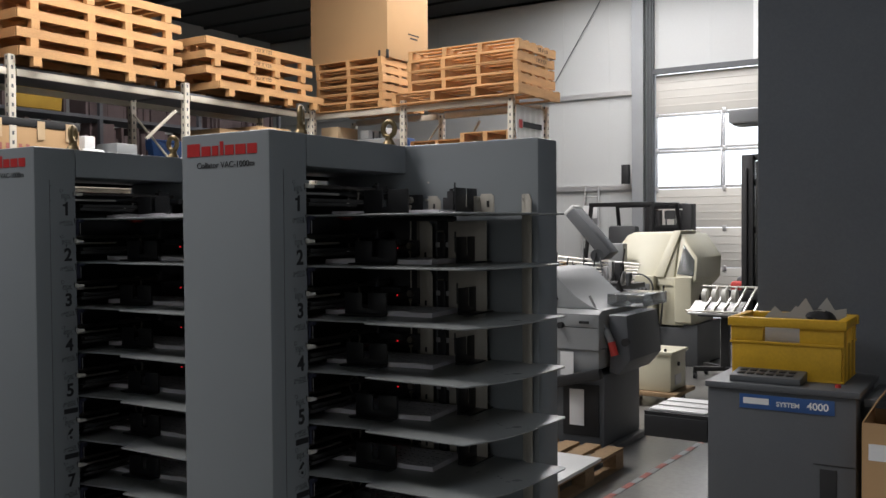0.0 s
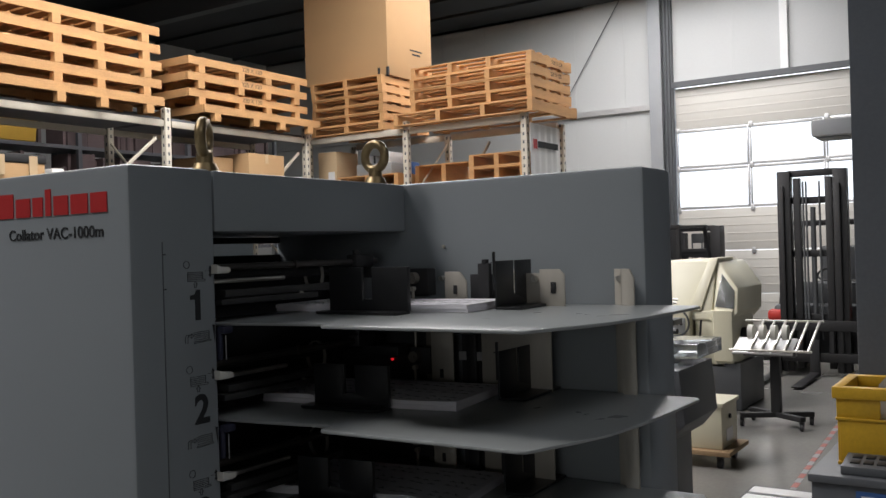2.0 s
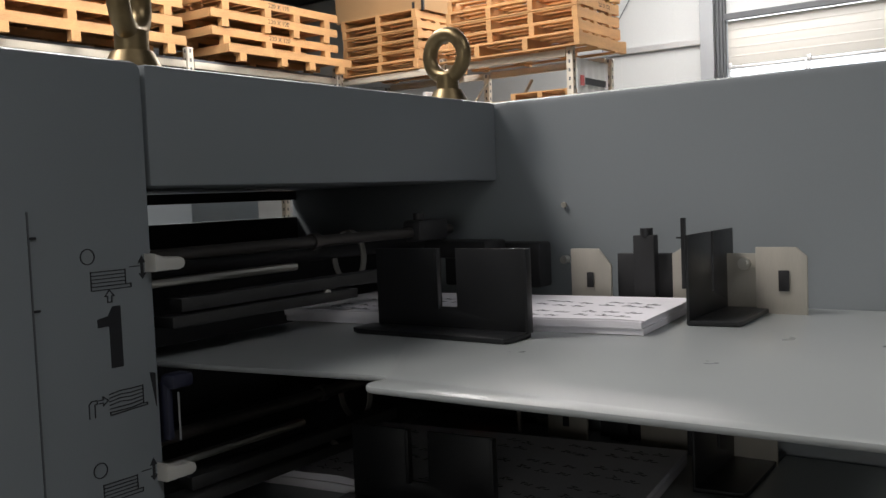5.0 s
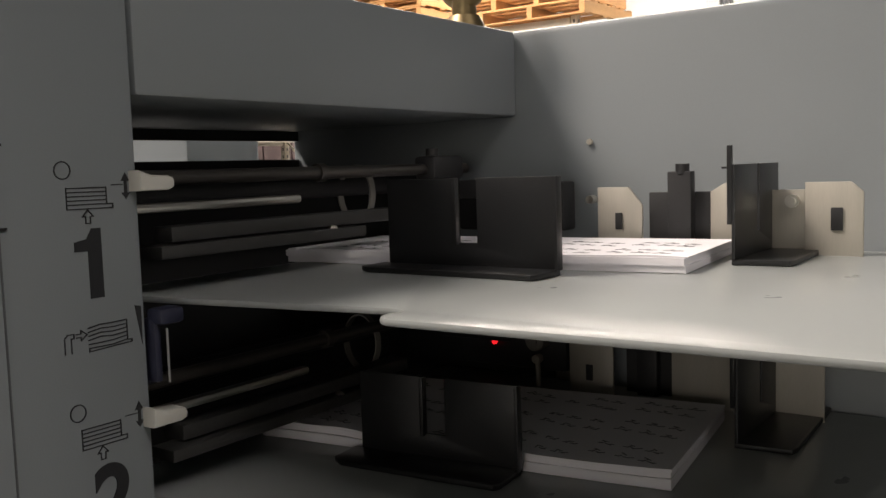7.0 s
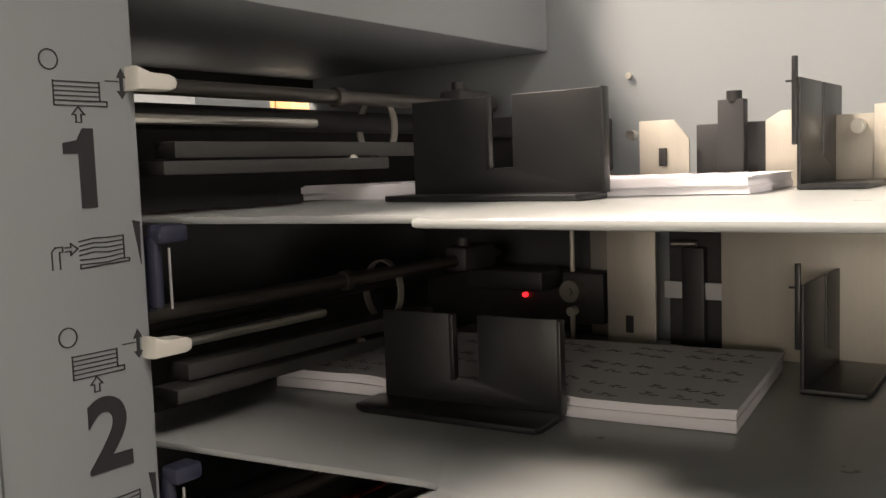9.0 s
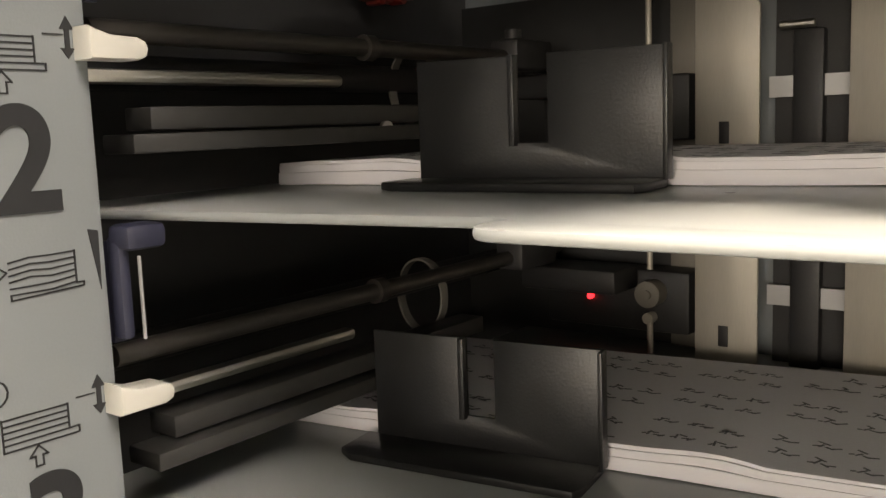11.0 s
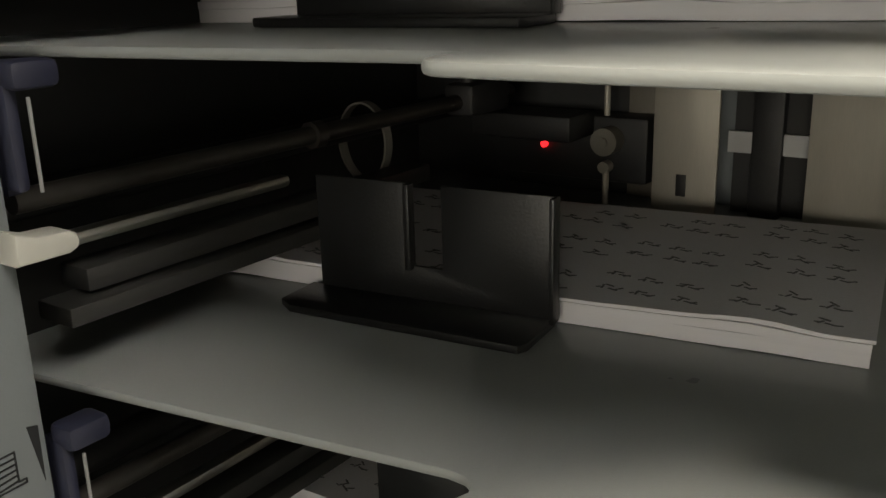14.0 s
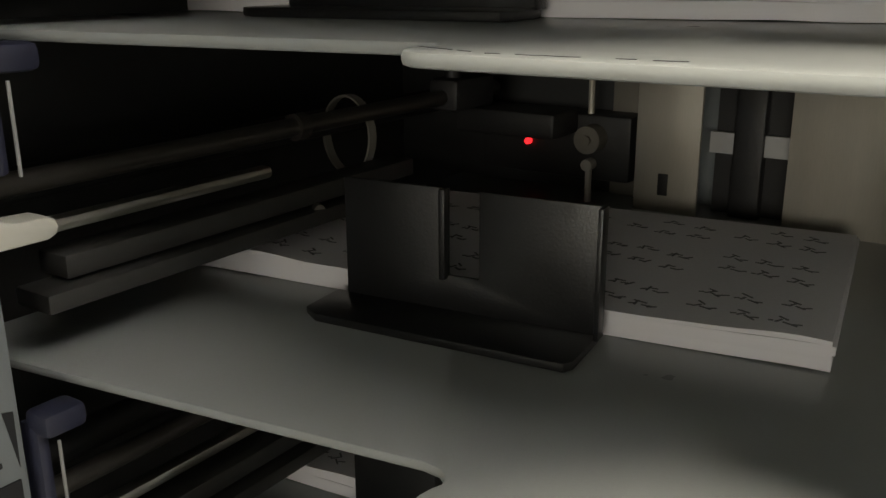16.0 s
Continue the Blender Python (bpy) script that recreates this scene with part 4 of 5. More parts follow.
def forklift(at, label, H=2.8):
    t = thing("forklift", label, "forklift", "forklift trucks", at)
    for x in (-0.44, 0.28):
        part("mast_rail", bx(bx(B(), x, x + 0.17, -0.1, 0.08, 0.06, H, 0.006), x + 0.03, x + 0.09, -0.14, -0.09, 0.06, H - 0.2, 0.004), BLACK, t)
    for z in (H - 0.08, H - 0.45, 1.62, 0.75):
        part("mast_tie", bx(B(), -0.32, 0.32, -0.02, 0.06, z, z + 0.09, 0.005), BLACK, t)
    for x in (-0.24, 0.17):
        part("inner_mast", bx(B(), x, x + 0.09, -0.05, 0.05, 0.1, H - 0.1, 0.005), BLACK, t)
    for x in (-0.11, -0.07, 0.1):
        part("chain", cyl(B(), (x, -0.05, 0.5), (x, -0.05, H - 0.15), 0.014, 8), DGREY, t)
    part("lift_cylinder", cyl(B(), (0.0, 0.02, 0.2), (0.0, 0.02, H - 0.5), 0.035), DGREY, t)
    part("carriage", bx(bx(B(), -0.68, 0.78, -0.16, -0.1, 0.62, 0.76, 0.006), -0.68, 0.78, -0.16, -0.1, 0.2, 0.32, 0.006), BLACK, t)
    for x in (-0.6, -0.2, 0.2, 0.62):
        part("back_rest", bx(B(), x, x + 0.05, -0.15, -0.11, 0.3, 0.76), BLACK, t)
    for x in (-0.55, -0.05):
        part("fork", prism(B(), [(-0.2, 0.02), (-1.35, 0.02), (-1.35, 0.035), (-0.22, 0.07), (-0.16, 0.5), (-0.12, 0.5), (-0.12, 0.02)], x, x + 0.12, "x", 0.003), BLACK, t)
    part("chassis", bx(bx(B(), -0.6, 0.75, 0.2, 2.0, 0.25, 0.95, 0.05), -0.55, 0.7, 1.2, 2.1, 0.9, 1.15, 0.06), DGREY, t)
    part("fender", bx(B(), -0.68, -0.45, 0.15, 0.6, 0.72, 0.88, 0.05), REDM, t)
    part("fender", bx(B(), 0.5, 0.82, 0.15, 0.6, 0.72, 0.88, 0.05), REDM, t)
    for x in (-0.66, 0.52):
        for y, r in ((0.42, 0.33), (1.7, 0.27)):
            w = part("wheel", cyl(B(), (x, y, r + 0.004), (x + 0.24, y, r + 0.004), r, 28), BLACK, t)
            part("rim", cyl(B(), (x - 0.006, y, r), (x + 0.246, y, r), r * 0.55, 20), DGREY, w)
    for x in (-0.55, 0.68):
        part("cab_post", cyl(B(), (x, 0.45, 0.9), (x + (0.06 if x < 0 else -0.06), 0.75, 2.1), 0.035, 10), BLACK, t)
        part("cab_post", cyl(B(), (x, 1.75, 0.95), (x + (0.06 if x < 0 else -0.06), 1.6, 2.1), 0.035, 10), BLACK, t)
    for y in (0.7, 1.57):
        part("roof_frame", bx(B(), -0.52, 0.65, y, y + 0.07, 2.06, 2.13, 0.01), BLACK, t)
    for k in range(6):
        part("roof_bar", bx(B(), -0.5 + 0.21 * k, -0.45 + 0.21 * k, 0.745, 1.6, 2.08, 2.12), BLACK, t, smooth=False)
    s = part("seat", bx(bx(B(), -0.2, 0.32, 1.05, 1.5, 1.1, 1.25, 0.05), -0.2, 0.32, 1.45, 1.6, 1.2, 1.75, 0.05), DGREY, t)
    part("steering_wheel", ring(B(), (0.06, 0.75, 1.35), (0, -0.5, 0.85), 0.16, 0.015, 24, 8), BLACK, t)
    part("dashboard", bx(B(), -0.35, 0.5, 0.5, 0.68, 0.9, 1.25, 0.04), DGREY, t)
    part("work_lamp", bx(B(), -0.42, -0.24, 0.6, 0.7, 1.85, 2.0, 0.02), DGREY, t)
    return t


forklift(pose(-3.1, 14.05, 0), "dark forklift truck with raised black mast and red fenders")
forklift(pose(-5.2, 15.6, 0, 0, 0, 172), "red forklift truck seen from behind with dark overhead guard", 2.12)
lampo = thing("flood_lamp", "small white flood lamp on the rendered wall end", "lamp", "", pose(-1.36, 5.83, 2.42))
part("housing", bx(B(), -0.13, 0.07, -0.1, 0.1, -0.045, 0.04, 0.015), WHITE, lampo)
part("lens", bx(B(), -0.11, 0.04, -0.08, 0.08, -0.055, -0.046, 0.004), LGREY, lampo)

# cream folding machine
m = thing("folding_machine", "cream paper folding machine with rounded sloping hood", "folding machine")
def leaned(pts, y0, y1, bev, lean=0.45):
    """A front outline given depth, leaning back towards its top."""
    bm = prism(B(), pts, y0, y1, "y", bev)
    for v in bm.verts:
        v.co.y += max(0.0, v.co.z - 1.05) * lean
    return bm


part("hood", leaned([(-4.5, 0.98), (-4.5, 1.2), (-4.42, 1.42), (-4.3, 1.62), (-4.2, 1.66), (-3.68, 1.66), (-3.6, 1.56), (-3.6, 0.98)], 10.98, 12.1, 0.03), CREAM, m)
part("hood_edge", leaned([(-3.86, 1.1), (-3.68, 1.68), (-3.58, 1.68), (-3.72, 1.1)], 10.955, 11.6, 0.012), CREAM, m)
part("hood_side", leaned([(-3.598, 0.98), (-3.598, 1.64), (-3.56, 1.62), (-3.34, 1.34), (-3.32, 1.08), (-3.4, 0.98)], 11.0, 12.05, 0.02), CREAM, m)
part("guard_window", leaned([(-3.57, 1.14), (-3.53, 1.5), (-3.37, 1.31), (-3.36, 1.12)], 10.985, 10.998, 0.002), SMOKE, m)
part("body", bx(bx(B(), -4.15, -3.82, 10.9, 11.9, 0.0, 1.12, 0.02), -3.8, -3.45, 11.0, 11.9, 0.45, 1.1, 0.03), CREAM, m)
part("side_cover", prism(B(), [(10.95, 0.55), (10.95, 1.1), (11.3, 1.2), (11.8, 1.2), (11.9, 0.5), (11.2, 0.4)], -3.58, -3.36, "x", 0.03), CREAM, m)
part("base", bx(B(), -3.85, -3.3, 11.0, 12.0, 0.0, 0.52, 0.015), MGREY, m)
part("handwheel", cyl(B(), (-3.36, 11.35, 0.78), (-3.28, 11.35, 0.78), 0.11, 24), BLACK, m)
part("control_box", bx(B(), -4.4, -4.2, 10.85, 11.0, 1.28, 1.52, 0.015), LGREY, m)
part("switch_panel", bx(B(), -4.1, -3.87, 10.885, 10.9, 0.85, 1.02, 0.004), LGREY, m)
for k in range(4):
    part("switch", cyl(B(), (-4.06 + 0.05 * k, 10.885, 0.95), (-4.06 + 0.05 * k, 10.87, 0.95), 0.012, 10), BLACK, m)
part("hose", ring(B(), (-3.98, 10.84, 0.98), (0, 1, 0.3), 0.17, 0.012, 28, 8), DGREY, m)
part("cable", cyl(B(), (-3.75, 10.95, 0.5), (-3.7, 10.93, 1.0), 0.012, 8), BLACK, m)

# feeder with tilted magazine between the machines
m = thing("sheet_feeder", "sheet feeder with tilted grey magazine and steel rods", "feeder")
part("magazine", bx(B(), -0.07, 0.07, -0.12, 0.12, -0.34, 0.34, 0.015, pose(-4.08, 9.6, 1.66, 0, -42, 0)), MGREY, m)
part("magazine_end", bx(B(), -0.07, 0.07, -0.11, 0.11, 0.342, 0.38, 0.008, pose(-4.08, 9.6, 1.66, 0, -42, 0)), WHITE, m)
part("magazine_post", cyl(B(), (-3.95, 9.65, 1.1), (-4.0, 9.65, 1.6), 0.03, 12), DGREY, m)
part("table", bx(B(), -4.6, -3.6, 9.2, 10.0, 1.04, 1.1, 0.01), DGREY, m)
part("stand", bx(B(), -4.5, -3.7, 9.3, 9.9, 0.0, 1.04, 0.01), MGREY, m)
random.seed(5)
for k in range(7):
    part("rod", cyl(B(), (-4.6, 9.18 + 0.02 * k, 1.12 + 0.05 * k), (-3.45, 9.25 + 0.03 * k, 1.14 + 0.03 * k), 0.011, 8), STEEL, m)
for k in range(16):
    x = -4.5 + 0.065 * k
    part("clamp", bx(B(), x, x + 0.03 + 0.05 * random.random(), 9.2, 9.3, 1.1, 1.17 + 0.2 * random.random(), 0.006), random.choice((DGREY, ALU, BLACK, CARDW)), m)
for k in range(9):
    x = -4.5 + 0.11 * k
    a = part("cable", cyl(cyl(B(), (x, 9.2, 1.02 + 0.02 * (k % 3)), (x + 0.07, 9.16, 1.28 - 0.03 * (k % 4)), 0.009, 8), (x + 0.07, 9.16, 1.28 - 0.03 * (k % 4)), (x + 0.02 + 0.03 * (k % 3), 9.22, 1.5 - 0.05 * (k % 4)), 0.008, 8), BLACK if k % 3 else DGREY, m)
part("side_bar", cyl(cyl(B(), (-4.2, 9.1, 1.13), (-3.56, 9.08, 1.13), 0.028, 12), (-3.56, 9.08, 1.13), (-3.52, 9.1, 0.98), 0.028, 12), BLACK, m)
part("gauge", cyl(B(), (-3.9, 9.3, 1.42), (-3.86, 9.22, 1.42), 0.07, 20), DGREY, m)
part("card_box", bx(B(), -4.55, -4.2, 9.22, 9.5, 1.11, 1.2, 0.01), ORANGE, m, "small yellow card box")
part("arm", cyl(B(), (-3.7, 9.15, 1.05), (-3.35, 9.1, 1.05), 0.025, 10), BLACK, m)
rs = thing("red_sign", "red and white fire point sign on the wall", "sign")
part("frame", bx(bx(bx(bx(B(), -9.5, -9.35, 16.95, 17.0, 1.3, 1.95), -8.9, -8.75, 16.95, 17.0, 1.3, 1.95), -9.35, -8.9, 16.95, 17.0, 1.82, 1.95), -9.35, -8.9, 16.95, 17.0, 1.3, 1.43), REDM, rs)

# light grey finishing machine with dark lower stand
m = thing("finishing_machine", "light grey finishing machine with smoked window and dark stand", "finishing machine", "", pose(-0.1, 0, 0))
prof = [(6.35, 0.80), (6.35, 1.07), (6.42, 1.10), (6.6, 1.30), (7.4, 1.33), (7.4, 0.80)]
part("body", prism(B(), prof[:3] + [(7.4, 1.1), (7.4, 0.80)], -3.2, -2.52, "x", 0.015), LGREY, m)
part("hood", prism(B(), [(-3.2, 1.1), (-2.56, 1.1), (-2.64, 1.13), (-2.76, 1.2), (-2.86, 1.29), (-2.95, 1.38), (-3.02, 1.4), (-3.2, 1.4)], 6.45, 7.3, "y", 0.012), LGREY, m)
part("window", prism(B(), [(-3.15, 1.14), (-2.93, 1.14), (-2.9, 1.17), (-2.98, 1.31), (-3.15, 1.33)], 6.438, 6.449, "y", 0.004), BLACK, m, "dark smoked window")
part("lid_seam", bx(B(), -3.19, -2.53, 6.3482, 6.3496, 0.966, 0.972), BLACK, m)
part("name_plate", bx(B(), -2.78, -2.56, 6.3455, 6.349, 0.985, 1.06, 0.002), LGREY, m)
part("skirt", prism(B(), [(-3.2, 0.8), (-2.53, 0.8), (-2.53, 0.66), (-2.8, 0.54), (-3.2, 0.52)], 6.37, 7.3, "y", 0.01), LGREY, m)
part("stand", bx(B(), -3.1, -2.52, 6.45, 7.2, 0.05, 0.6, 0.01), MGREY, m)
part("stand_opening", bx(B(), -2.86, -2.56, 6.435, 6.449, 0.12, 0.52, 0.004), BLACK, m)
part("foot", bx(B(), -3.1, -2.46, 6.4, 7.2, 0.0, 0.05, 0.01), DGREY, m)
part("side_box", prism(B(), [(-2.505, 0.62), (-2.505, 1.06), (-2.36, 1.06), (-2.33, 0.72), (-2.43, 0.6)], 6.5, 7.2, "y", 0.015), MGREY, m)
part("clear_cover", bx(B(), -2.62, -2.32, 6.75, 7.3, 1.105, 1.2, 0.004), SMOKE, m)
part("knob", cyl(B(), (-2.83, 6.35, 0.98), (-2.83, 6.31, 0.98), 0.025, 16), BLACK, m)
part("knob", cyl(B(), (-2.36, 6.5, 0.86), (-2.36, 6.46, 0.86), 0.03, 16), BLACK, m)
part("dark_flap", bx(B(), -0.19, 0.19, -0.03, 0.03, -0.04, 0.04, 0.01, pose(-2.68, 6.33, 0.585, 0, -14, 0)), BLACK, m)
part("handle", bx(B(), -2.68, -2.6, 6.335, 6.349, 1.0, 1.02, 0.004), BLACK, m)
part("notice", bx(B(), -2.83, -2.72, 6.325, 6.329, 0.6, 0.78), WHITE, m, "white paper notice", False)
part("notice", bx(B(), -2.80, -2.68, 6.425, 6.43, 0.2, 0.48), WHITE, m, "white printed sheet hanging", False)
part("plug", cyl(B(), (-2.46, 6.44, 0.86), (-2.43, 6.44, 0.76), 0.03, 14), REDM, m, "red power plug")
part("plug_body", cyl(B(), (-2.5, 6.44, 0.95), (-2.46, 6.44, 0.86), 0.025, 14), LGREY, m)
part("cable", cyl(B(), (-2.66, 6.5, 1.2), (-2.5, 6.44, 0.95), 0.011, 8), LGREY, m)

# cream box on a wooden dolly
m = thing("vacuum_box", "cream steel pump box with a lid", "pump box", "", pose(-0.1, 0, 0))
part("body", bx(B(), -3.12, -2.66, 8.4, 8.85, 0.15, 0.5, 0.008), CREAM, m)
part("lid", bx(B(), -3.14, -2.64, 8.38, 8.87, 0.5, 0.535, 0.008), CREAM, m)
for x in (-3.05, -2.72):
    part("clasp", cyl(B(), (x, 8.42, 0.535), (x, 8.42, 0.56), 0.012, 10), BLACK, m)
part("knob", cyl(B(), (-2.655, 8.6, 0.4), (-2.64, 8.6, 0.4), 0.02, 12), BLACK, m)
part("vent", bx(B(), -2.66, -2.655, 8.52, 8.7, 0.2, 0.3), ALU, m)
d = thing("dolly", "low wooden dolly on small castors", "dolly", "", pose(-0.1, 0, 0))
part("board", bx(B(), -3.2, -2.58, 8.32, 8.9, 0.11, 0.148, 0.004), WOODD, d)
for x in (-3.12, -2.68):
    for y in (8.4, 8.8):
        part("castor", bx(cyl(B(), (x - 0.02, y, 0.04), (x + 0.02, y, 0.04), 0.039, 16), x - 0.025, x + 0.025, y - 0.02, y + 0.02, 0.06, 0.11), BLACK, d)

# rolling delivery stand
m = thing("delivery_stand", "rolling delivery stand with steel rails and white rollers", "delivery stand", "", pose(-2.78, 10.35, 0, 0, 0, 0))
part("column", bx(B(), -0.045, 0.045, -0.045, 0.045, 0.1, 0.72, 0.005), BLACK, m)
part("foot_bar", bx(B(), -0.36, 0.36, -0.035, 0.035, 0.09, 0.14, 0.006, pose(0, 0, 0, 0, 0, 28)), BLACK, m)
part("foot_bar", bx(B(), -0.36, 0.36, -0.035, 0.035, 0.092, 0.142, 0.006, pose(0, 0, 0, 0, 0, -35)), BLACK, m)
for a in (28, 208, -35, 145):
    x, y = 0.34 * math.cos(radians(a)), 0.34 * math.sin(radians(a))
    part("castor", bx(cyl(B(), (x - 0.015, y, 0.035), (x + 0.015, y, 0.035), 0.034, 14), x - 0.02, x + 0.02, y - 0.015, y + 0.015, 0.05, 0.09), BLACK, m)
tilt = pose(0, 0, 0.86, 22, 0, 0)
part("table", bx(B(), -0.36, 0.22, -0.28, 0.05, -0.02, 0.0, 0.004, tilt), ALU, m)
for k in range(6):
    x = -0.2 + 0.11 * k
    part("rail", bx(B(), x, x + 0.022, -0.26, 0.42, 0.0, 0.018, 0.003, tilt), STEEL, m)
for k in range(4):
    part("roller", cyl(B(), (-0.22 + 0.11 * k, -0.12, 0.95), (-0.17 + 0.11 * k, -0.12, 0.95), 0.075, 20), WHITEP, m)
for y, z in ((-0.25, 0.78), (0.38, 1.02)):
    part("cross_rail", cyl(B(), (-0.38, y, z), (0.4, y, z), 0.012, 10), STEEL, m)
part("bracket", bx(B(), -0.3, 0.2, -0.06, 0.06, 0.7, 0.76, 0.005), DGREY, m)

# pallets on the floor beside the collator
def floor_pallet(at, label, L=1.2, D=0.8):
    t = thing("pallet", label, "pallet", "", at)
    for k in range(5):
        part("deck_board", bx(B(), 0.17 * k, 0.17 * k + 0.12, 0, L, 0.122, 0.144, 0.003), WOODD, t, smooth=False)
    for x in (0, 0.35, 0.7):
        part("bottom_board", bx(B(), x, x + 0.1, 0, L, 0.0, 0.022, 0.003), WOODD, t, smooth=False)
        for y in (0, L / 2 - 0.07, L - 0.14):
            part("block", bx(B(), x, x + 0.1, y, y + 0.14, 0.022, 0.1, 0.003), WOODD, t, smooth=False)
    for y in (0, L / 2 - 0.07, L - 0.14):
        part("cross_board", bx(B(), 0, 0.8, y, y + 0.14, 0.1, 0.122, 0.003), WOODD, t, smooth=False)
    return t


floor_pallet(pose(-3.15, 4.95, 0), "worn pallet lying on the floor")
sheet = thing("white_board", "white board lying on a pallet", "board")
part("sheet", bx(B(), -3.1, -2.33, 4.6, 5.7, 0.146, 0.17, 0.003), WHITE, sheet)

# dark grey stitching unit with yellow crate
m = thing("booklet_unit", "dark grey booklet maker cabinet with a blue label", "booklet maker")
part("cabinet", bx(B(), -1.36, -0.62, 4.86, 5.5, 0.06, 0.87, 0.006), MGREY, m)
part("top_plate", bx(B(), -1.37, -0.6, 4.84, 5.52, 0.872, 0.905, 0.006), MGREY, m)
part("plinth", bx(B(), -1.33, -0.65, 4.9, 5.5, 0.0, 0.06), BLACK, m)
lb = part("name_strip", bx(B(), -1.19, -0.72, 4.854, 4.8598, 0.775, 0.85, 0.001), BLUELAB, m, "blue name strip")
part("brand_block", bx(B(), -1.17, -1.04, 4.852, 4.8536, 0.8, 0.832), WHITE, lb, "white lettering block", False)
text("strip_text", "SYSTEM", 0.034, pose(-0.945, 4.8534, 0.808, 90), WHITE, lb, 0.0008)
text("strip_text", "4000", 0.052, pose(-0.8, 4.8534, 0.812, 90), WHITE, lb, 0.001)
part("recess", bx(B(), -0.79, -0.71, 4.854, 4.8598, 0.3, 0.5, 0.002), BLACK, m)
part("seam", bx(B(), -0.82, -0.625, 4.856, 4.8598, 0.52, 0.524), BLACK, m)
part("red_button", cyl(B(), (-0.72, 4.95, 0.905), (-0.72, 4.95, 0.92), 0.014, 14), REDM, m)
part("delivery_tray", bx(bx(B(), -1.72, -1.362, 4.86, 5.35, 0.56, 0.68, 0.006), -1.72, -1.362, 4.87, 5.34, 0.68, 0.7), BLACK, m)
for k in range(3):
    part("white_strip", bx(B(), -1.70, -1.38, 4.9 + 0.14 * k, 5.0 + 0.14 * k, 0.701, 0.712, 0.002), WHITE, m)
part("side_shelf", bx(B(), -0.598, -0.3, 4.95, 5.45, 0.82, 0.86, 0.005), DGREY, m)
pad = thing("control_pad", "grey keypad lying on the cabinet", "keypad", "", pose(-1.25, 4.88, 0.906))
part("case", prism(B(), [(0, 0), (0.2, 0), (0.2, 0.055), (0, 0.035)], 0, 0.36, "x", 0.005), DGREY, pad)
for a in range(6):
    for b in range(2):
        part("key", bx(B(), 0.03 + 0.05 * a, 0.065 + 0.05 * a, 0.04 + 0.07 * b, 0.09 + 0.07 * b, 0.038 + 0.007 * b, 0.0455 + 0.007 * b, 0.001), BLACK, pad)
cr = thing("crate", "yellow plastic stacking crate holding card sheets", "crate", "", pose(-1.29, 5.06, 0.906))
L, D, H = 0.58, 0.4, 0.33
for y0, nm in ((0.0, "front_side"), (D - 0.02, "back_side")):
    bm = bx(B(), 0.012, L - 0.012, y0, y0 + 0.02, 0.01, 0.2, 0.004)
    bx(bm, 0.0, 0.17, y0, y0 + 0.02, 0.2, 0.28, 0.003)
    bx(bm, 0.36, L, y0, y0 + 0.02, 0.2, 0.28, 0.003)
    bx(bm, -0.015, L + 0.015, y0 - 0.015, y0 + 0.03, 0.28, H, 0.006)
    bx(bm, -0.004, L + 0.004, y0 - 0.008, y0 + 0.022, 0.188, 0.2, 0.003)
    part(nm, bm, YELLOW, cr)
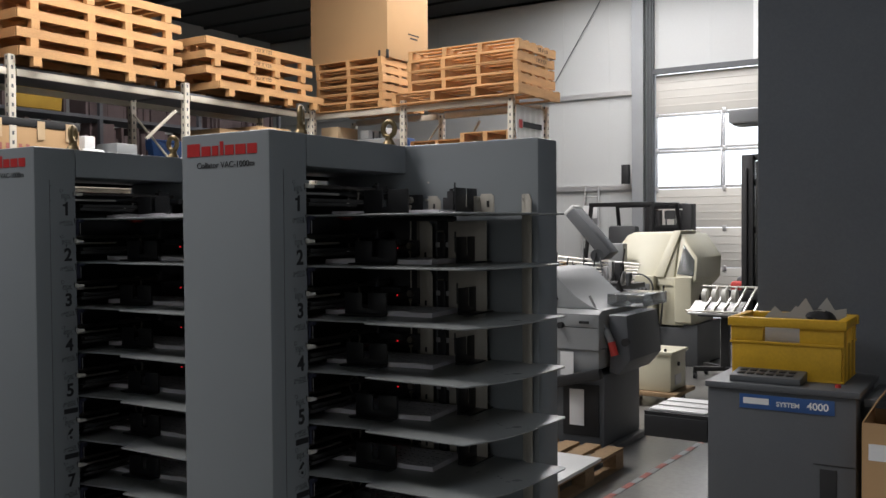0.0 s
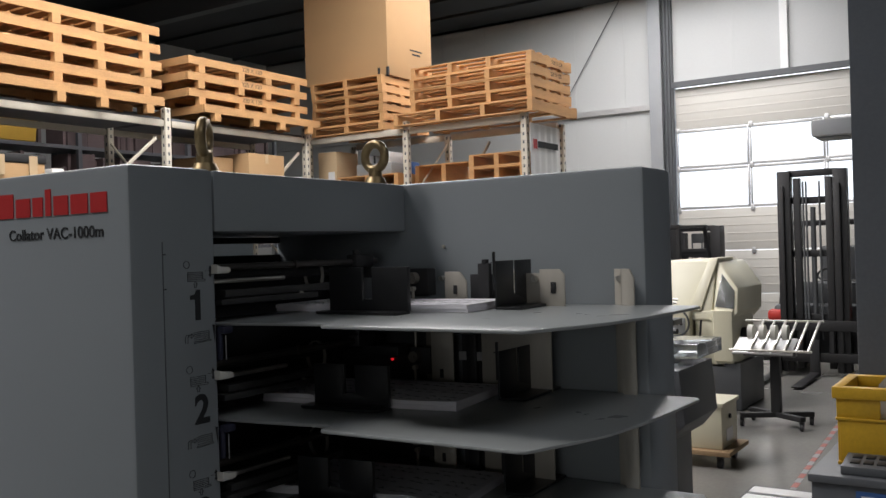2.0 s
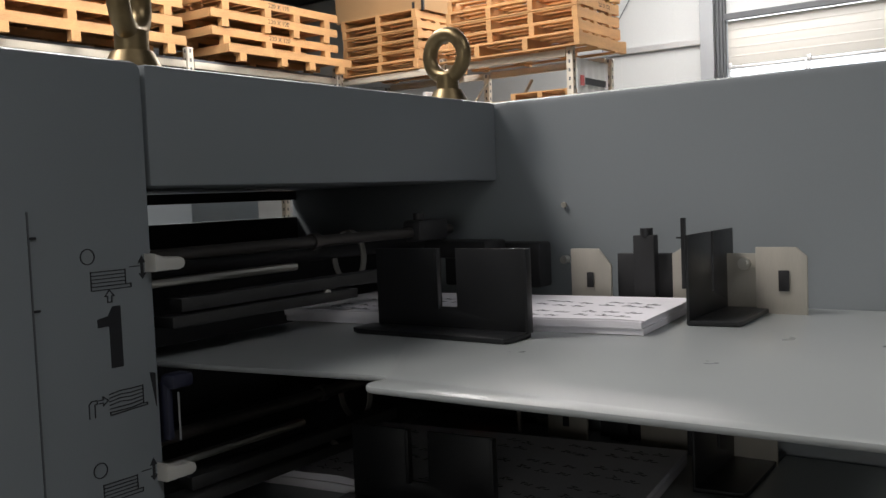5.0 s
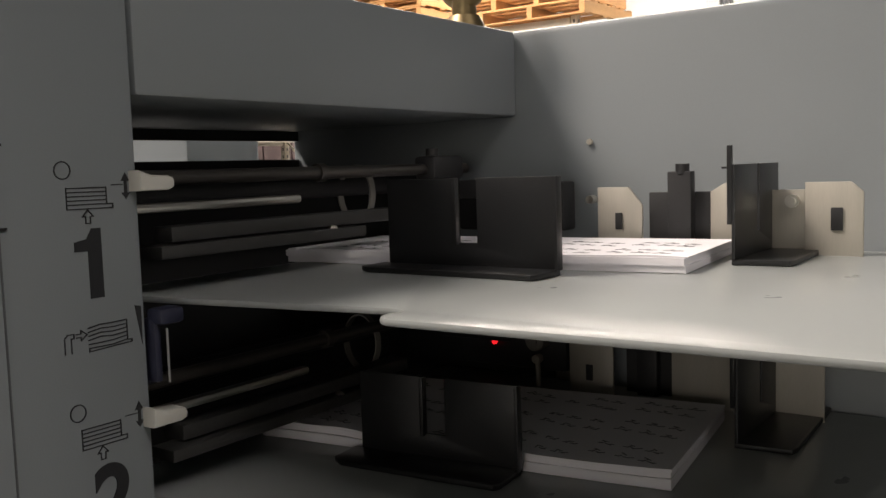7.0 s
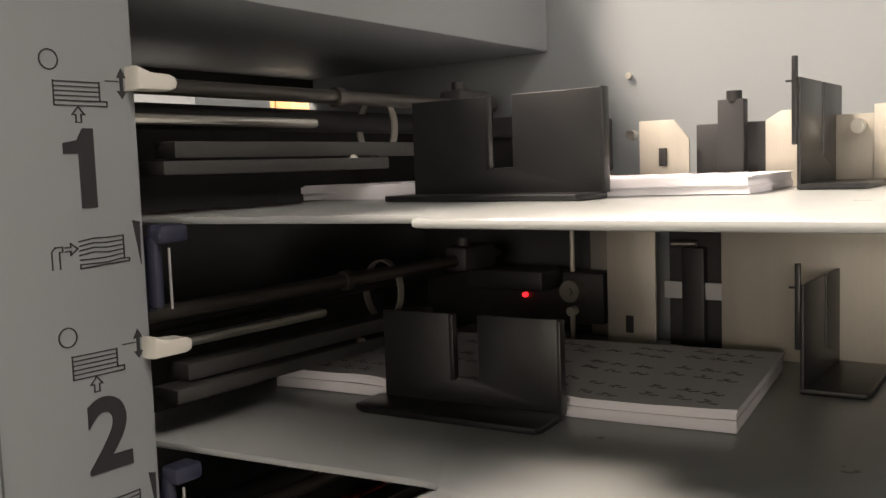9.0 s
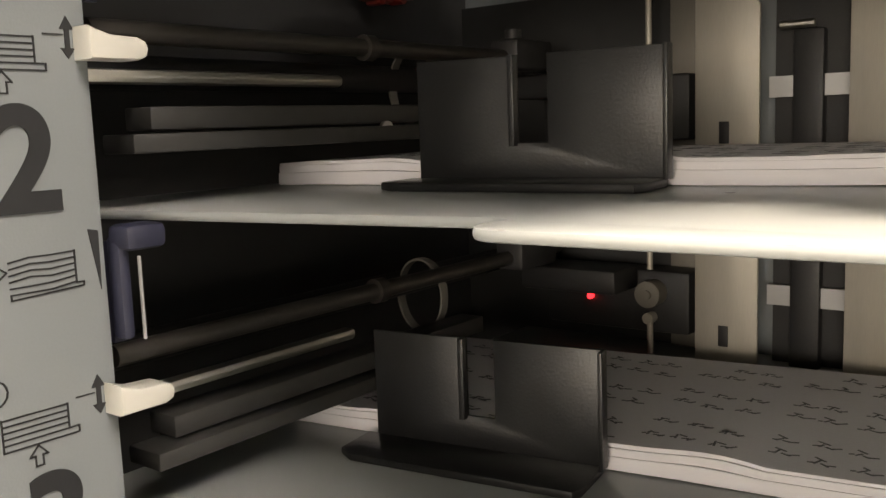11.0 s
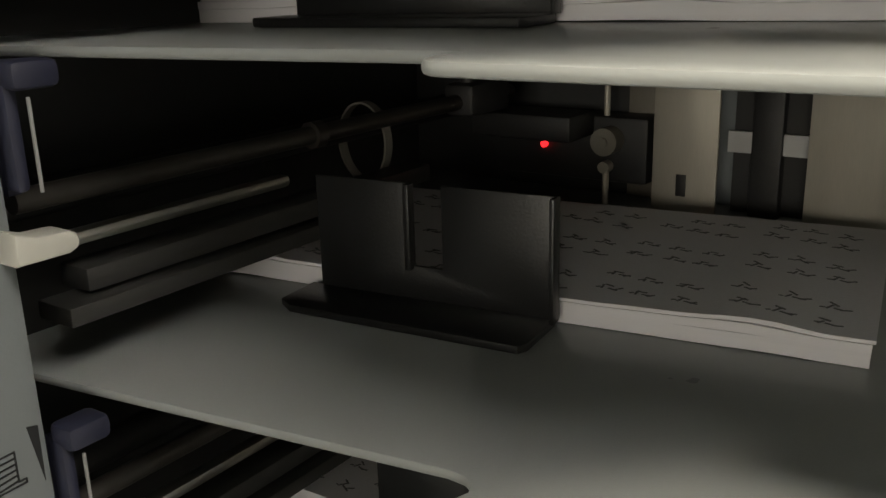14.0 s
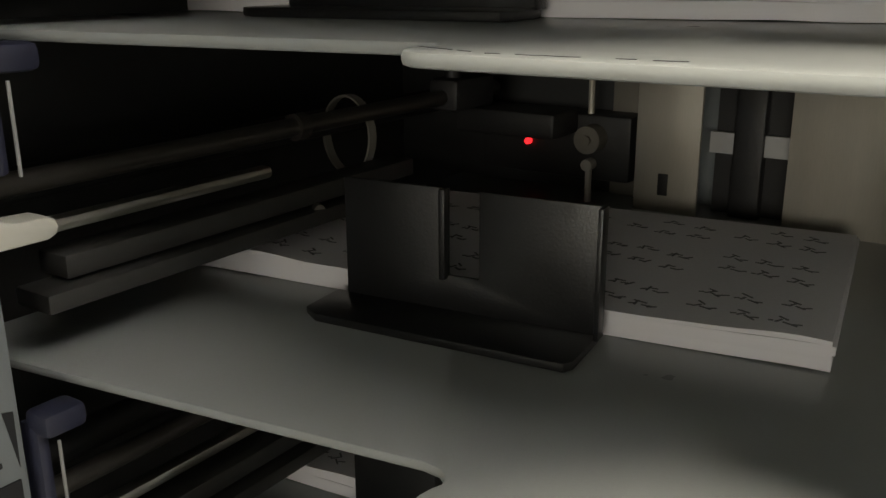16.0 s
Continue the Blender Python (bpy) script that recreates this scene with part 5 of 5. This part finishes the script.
for x0 in (0.0, L - 0.02):
    bm = bx(B(), x0, x0 + 0.02, 0.02, D - 0.02, 0.01, 0.2, 0.004)
    bx(bm, x0, x0 + 0.02, 0.02, 0.12, 0.2, 0.28, 0.003)
    bx(bm, x0, x0 + 0.02, 0.28, D - 0.02, 0.2, 0.28, 0.003)
    bx(bm, x0 - 0.015, x0 + 0.03, 0.03, D - 0.03, 0.28, H, 0.006)
    for k in range(3):
        bx(bm, x0 - 0.008, x0 + 0.026, 0.08 + 0.12 * k, 0.09 + 0.12 * k, 0.01, 0.28, 0.002)
    part("end_side", bm, YELLOW, cr)
part("bottom", bx(B(), 0.0, L, 0.0, D, 0.0, 0.012, 0.003), YELLOW, cr)
for k, (x, a) in enumerate(((0.3, 8), (0.4, 12))):
    c = thing("card_sheet", "grey notched card standing in the crate", "card", "cards in the crate", pose(-1.29 + x, 5.2 + 0.08 * k, 0.92, -8, 0, a))
    part("sheet", prism(B(), [(-0.15, 0), (0.15, 0), (0.16, 0.36), (0.1, 0.35), (0.06, 0.42), (0.0, 0.34), (-0.06, 0.335), (-0.1, 0.37), (-0.15, 0.31)], 0, 0.003, "y"), CARDG, c, smooth=False)
g = thing("black_cloth", "crumpled dark cloth lying in the crate", "cloth", "", pose(-0.86, 5.3, 1.22))
bm = B()
bmesh.ops.create_icosphere(bm, subdivisions=3, radius=0.085)
for v in bm.verts:
    v.co *= 1 + 0.35 * noise.noise(v.co * 14)
    v.co.z *= 0.6
part("folds", bm, BLACK, g)
part("support", bx(B(), -0.06, 0.06, -0.06, 0.06, -0.3, -0.02, 0.02), DGREY, g)
bxo = thing("cardboard_box", "open brown cardboard box beside the cabinet", "box", "", pose(-0.58, 4.75, 0))
part("side", bx(B(), 0, 0.5, 0, 0.006, 0, 0.78), CARD, bxo)
part("side", bx(B(), 0, 0.5, 0.4, 0.406, 0, 0.78), CARD, bxo)
part("side", bx(B(), 0, 0.006, 0.006, 0.4, 0, 0.78), CARD, bxo)
part("side", bx(B(), 0.494, 0.5, 0.006, 0.4, 0, 0.78), CARD, bxo)
part("flap", bx(B(), 0.0, 0.006, 0.0, 0.4, 0, 0.14, 0, pose(0, 0, 0.78, 0, 30, 0)), CARD, bxo)
part("label", bx(B(), 0.03, 0.15, -0.002, 0, 0.6, 0.68), WHITE, bxo, "white paper label", False)
part("bottom", bx(B(), 0.006, 0.494, 0.006, 0.4, 0, 0.006), CARD, bxo)
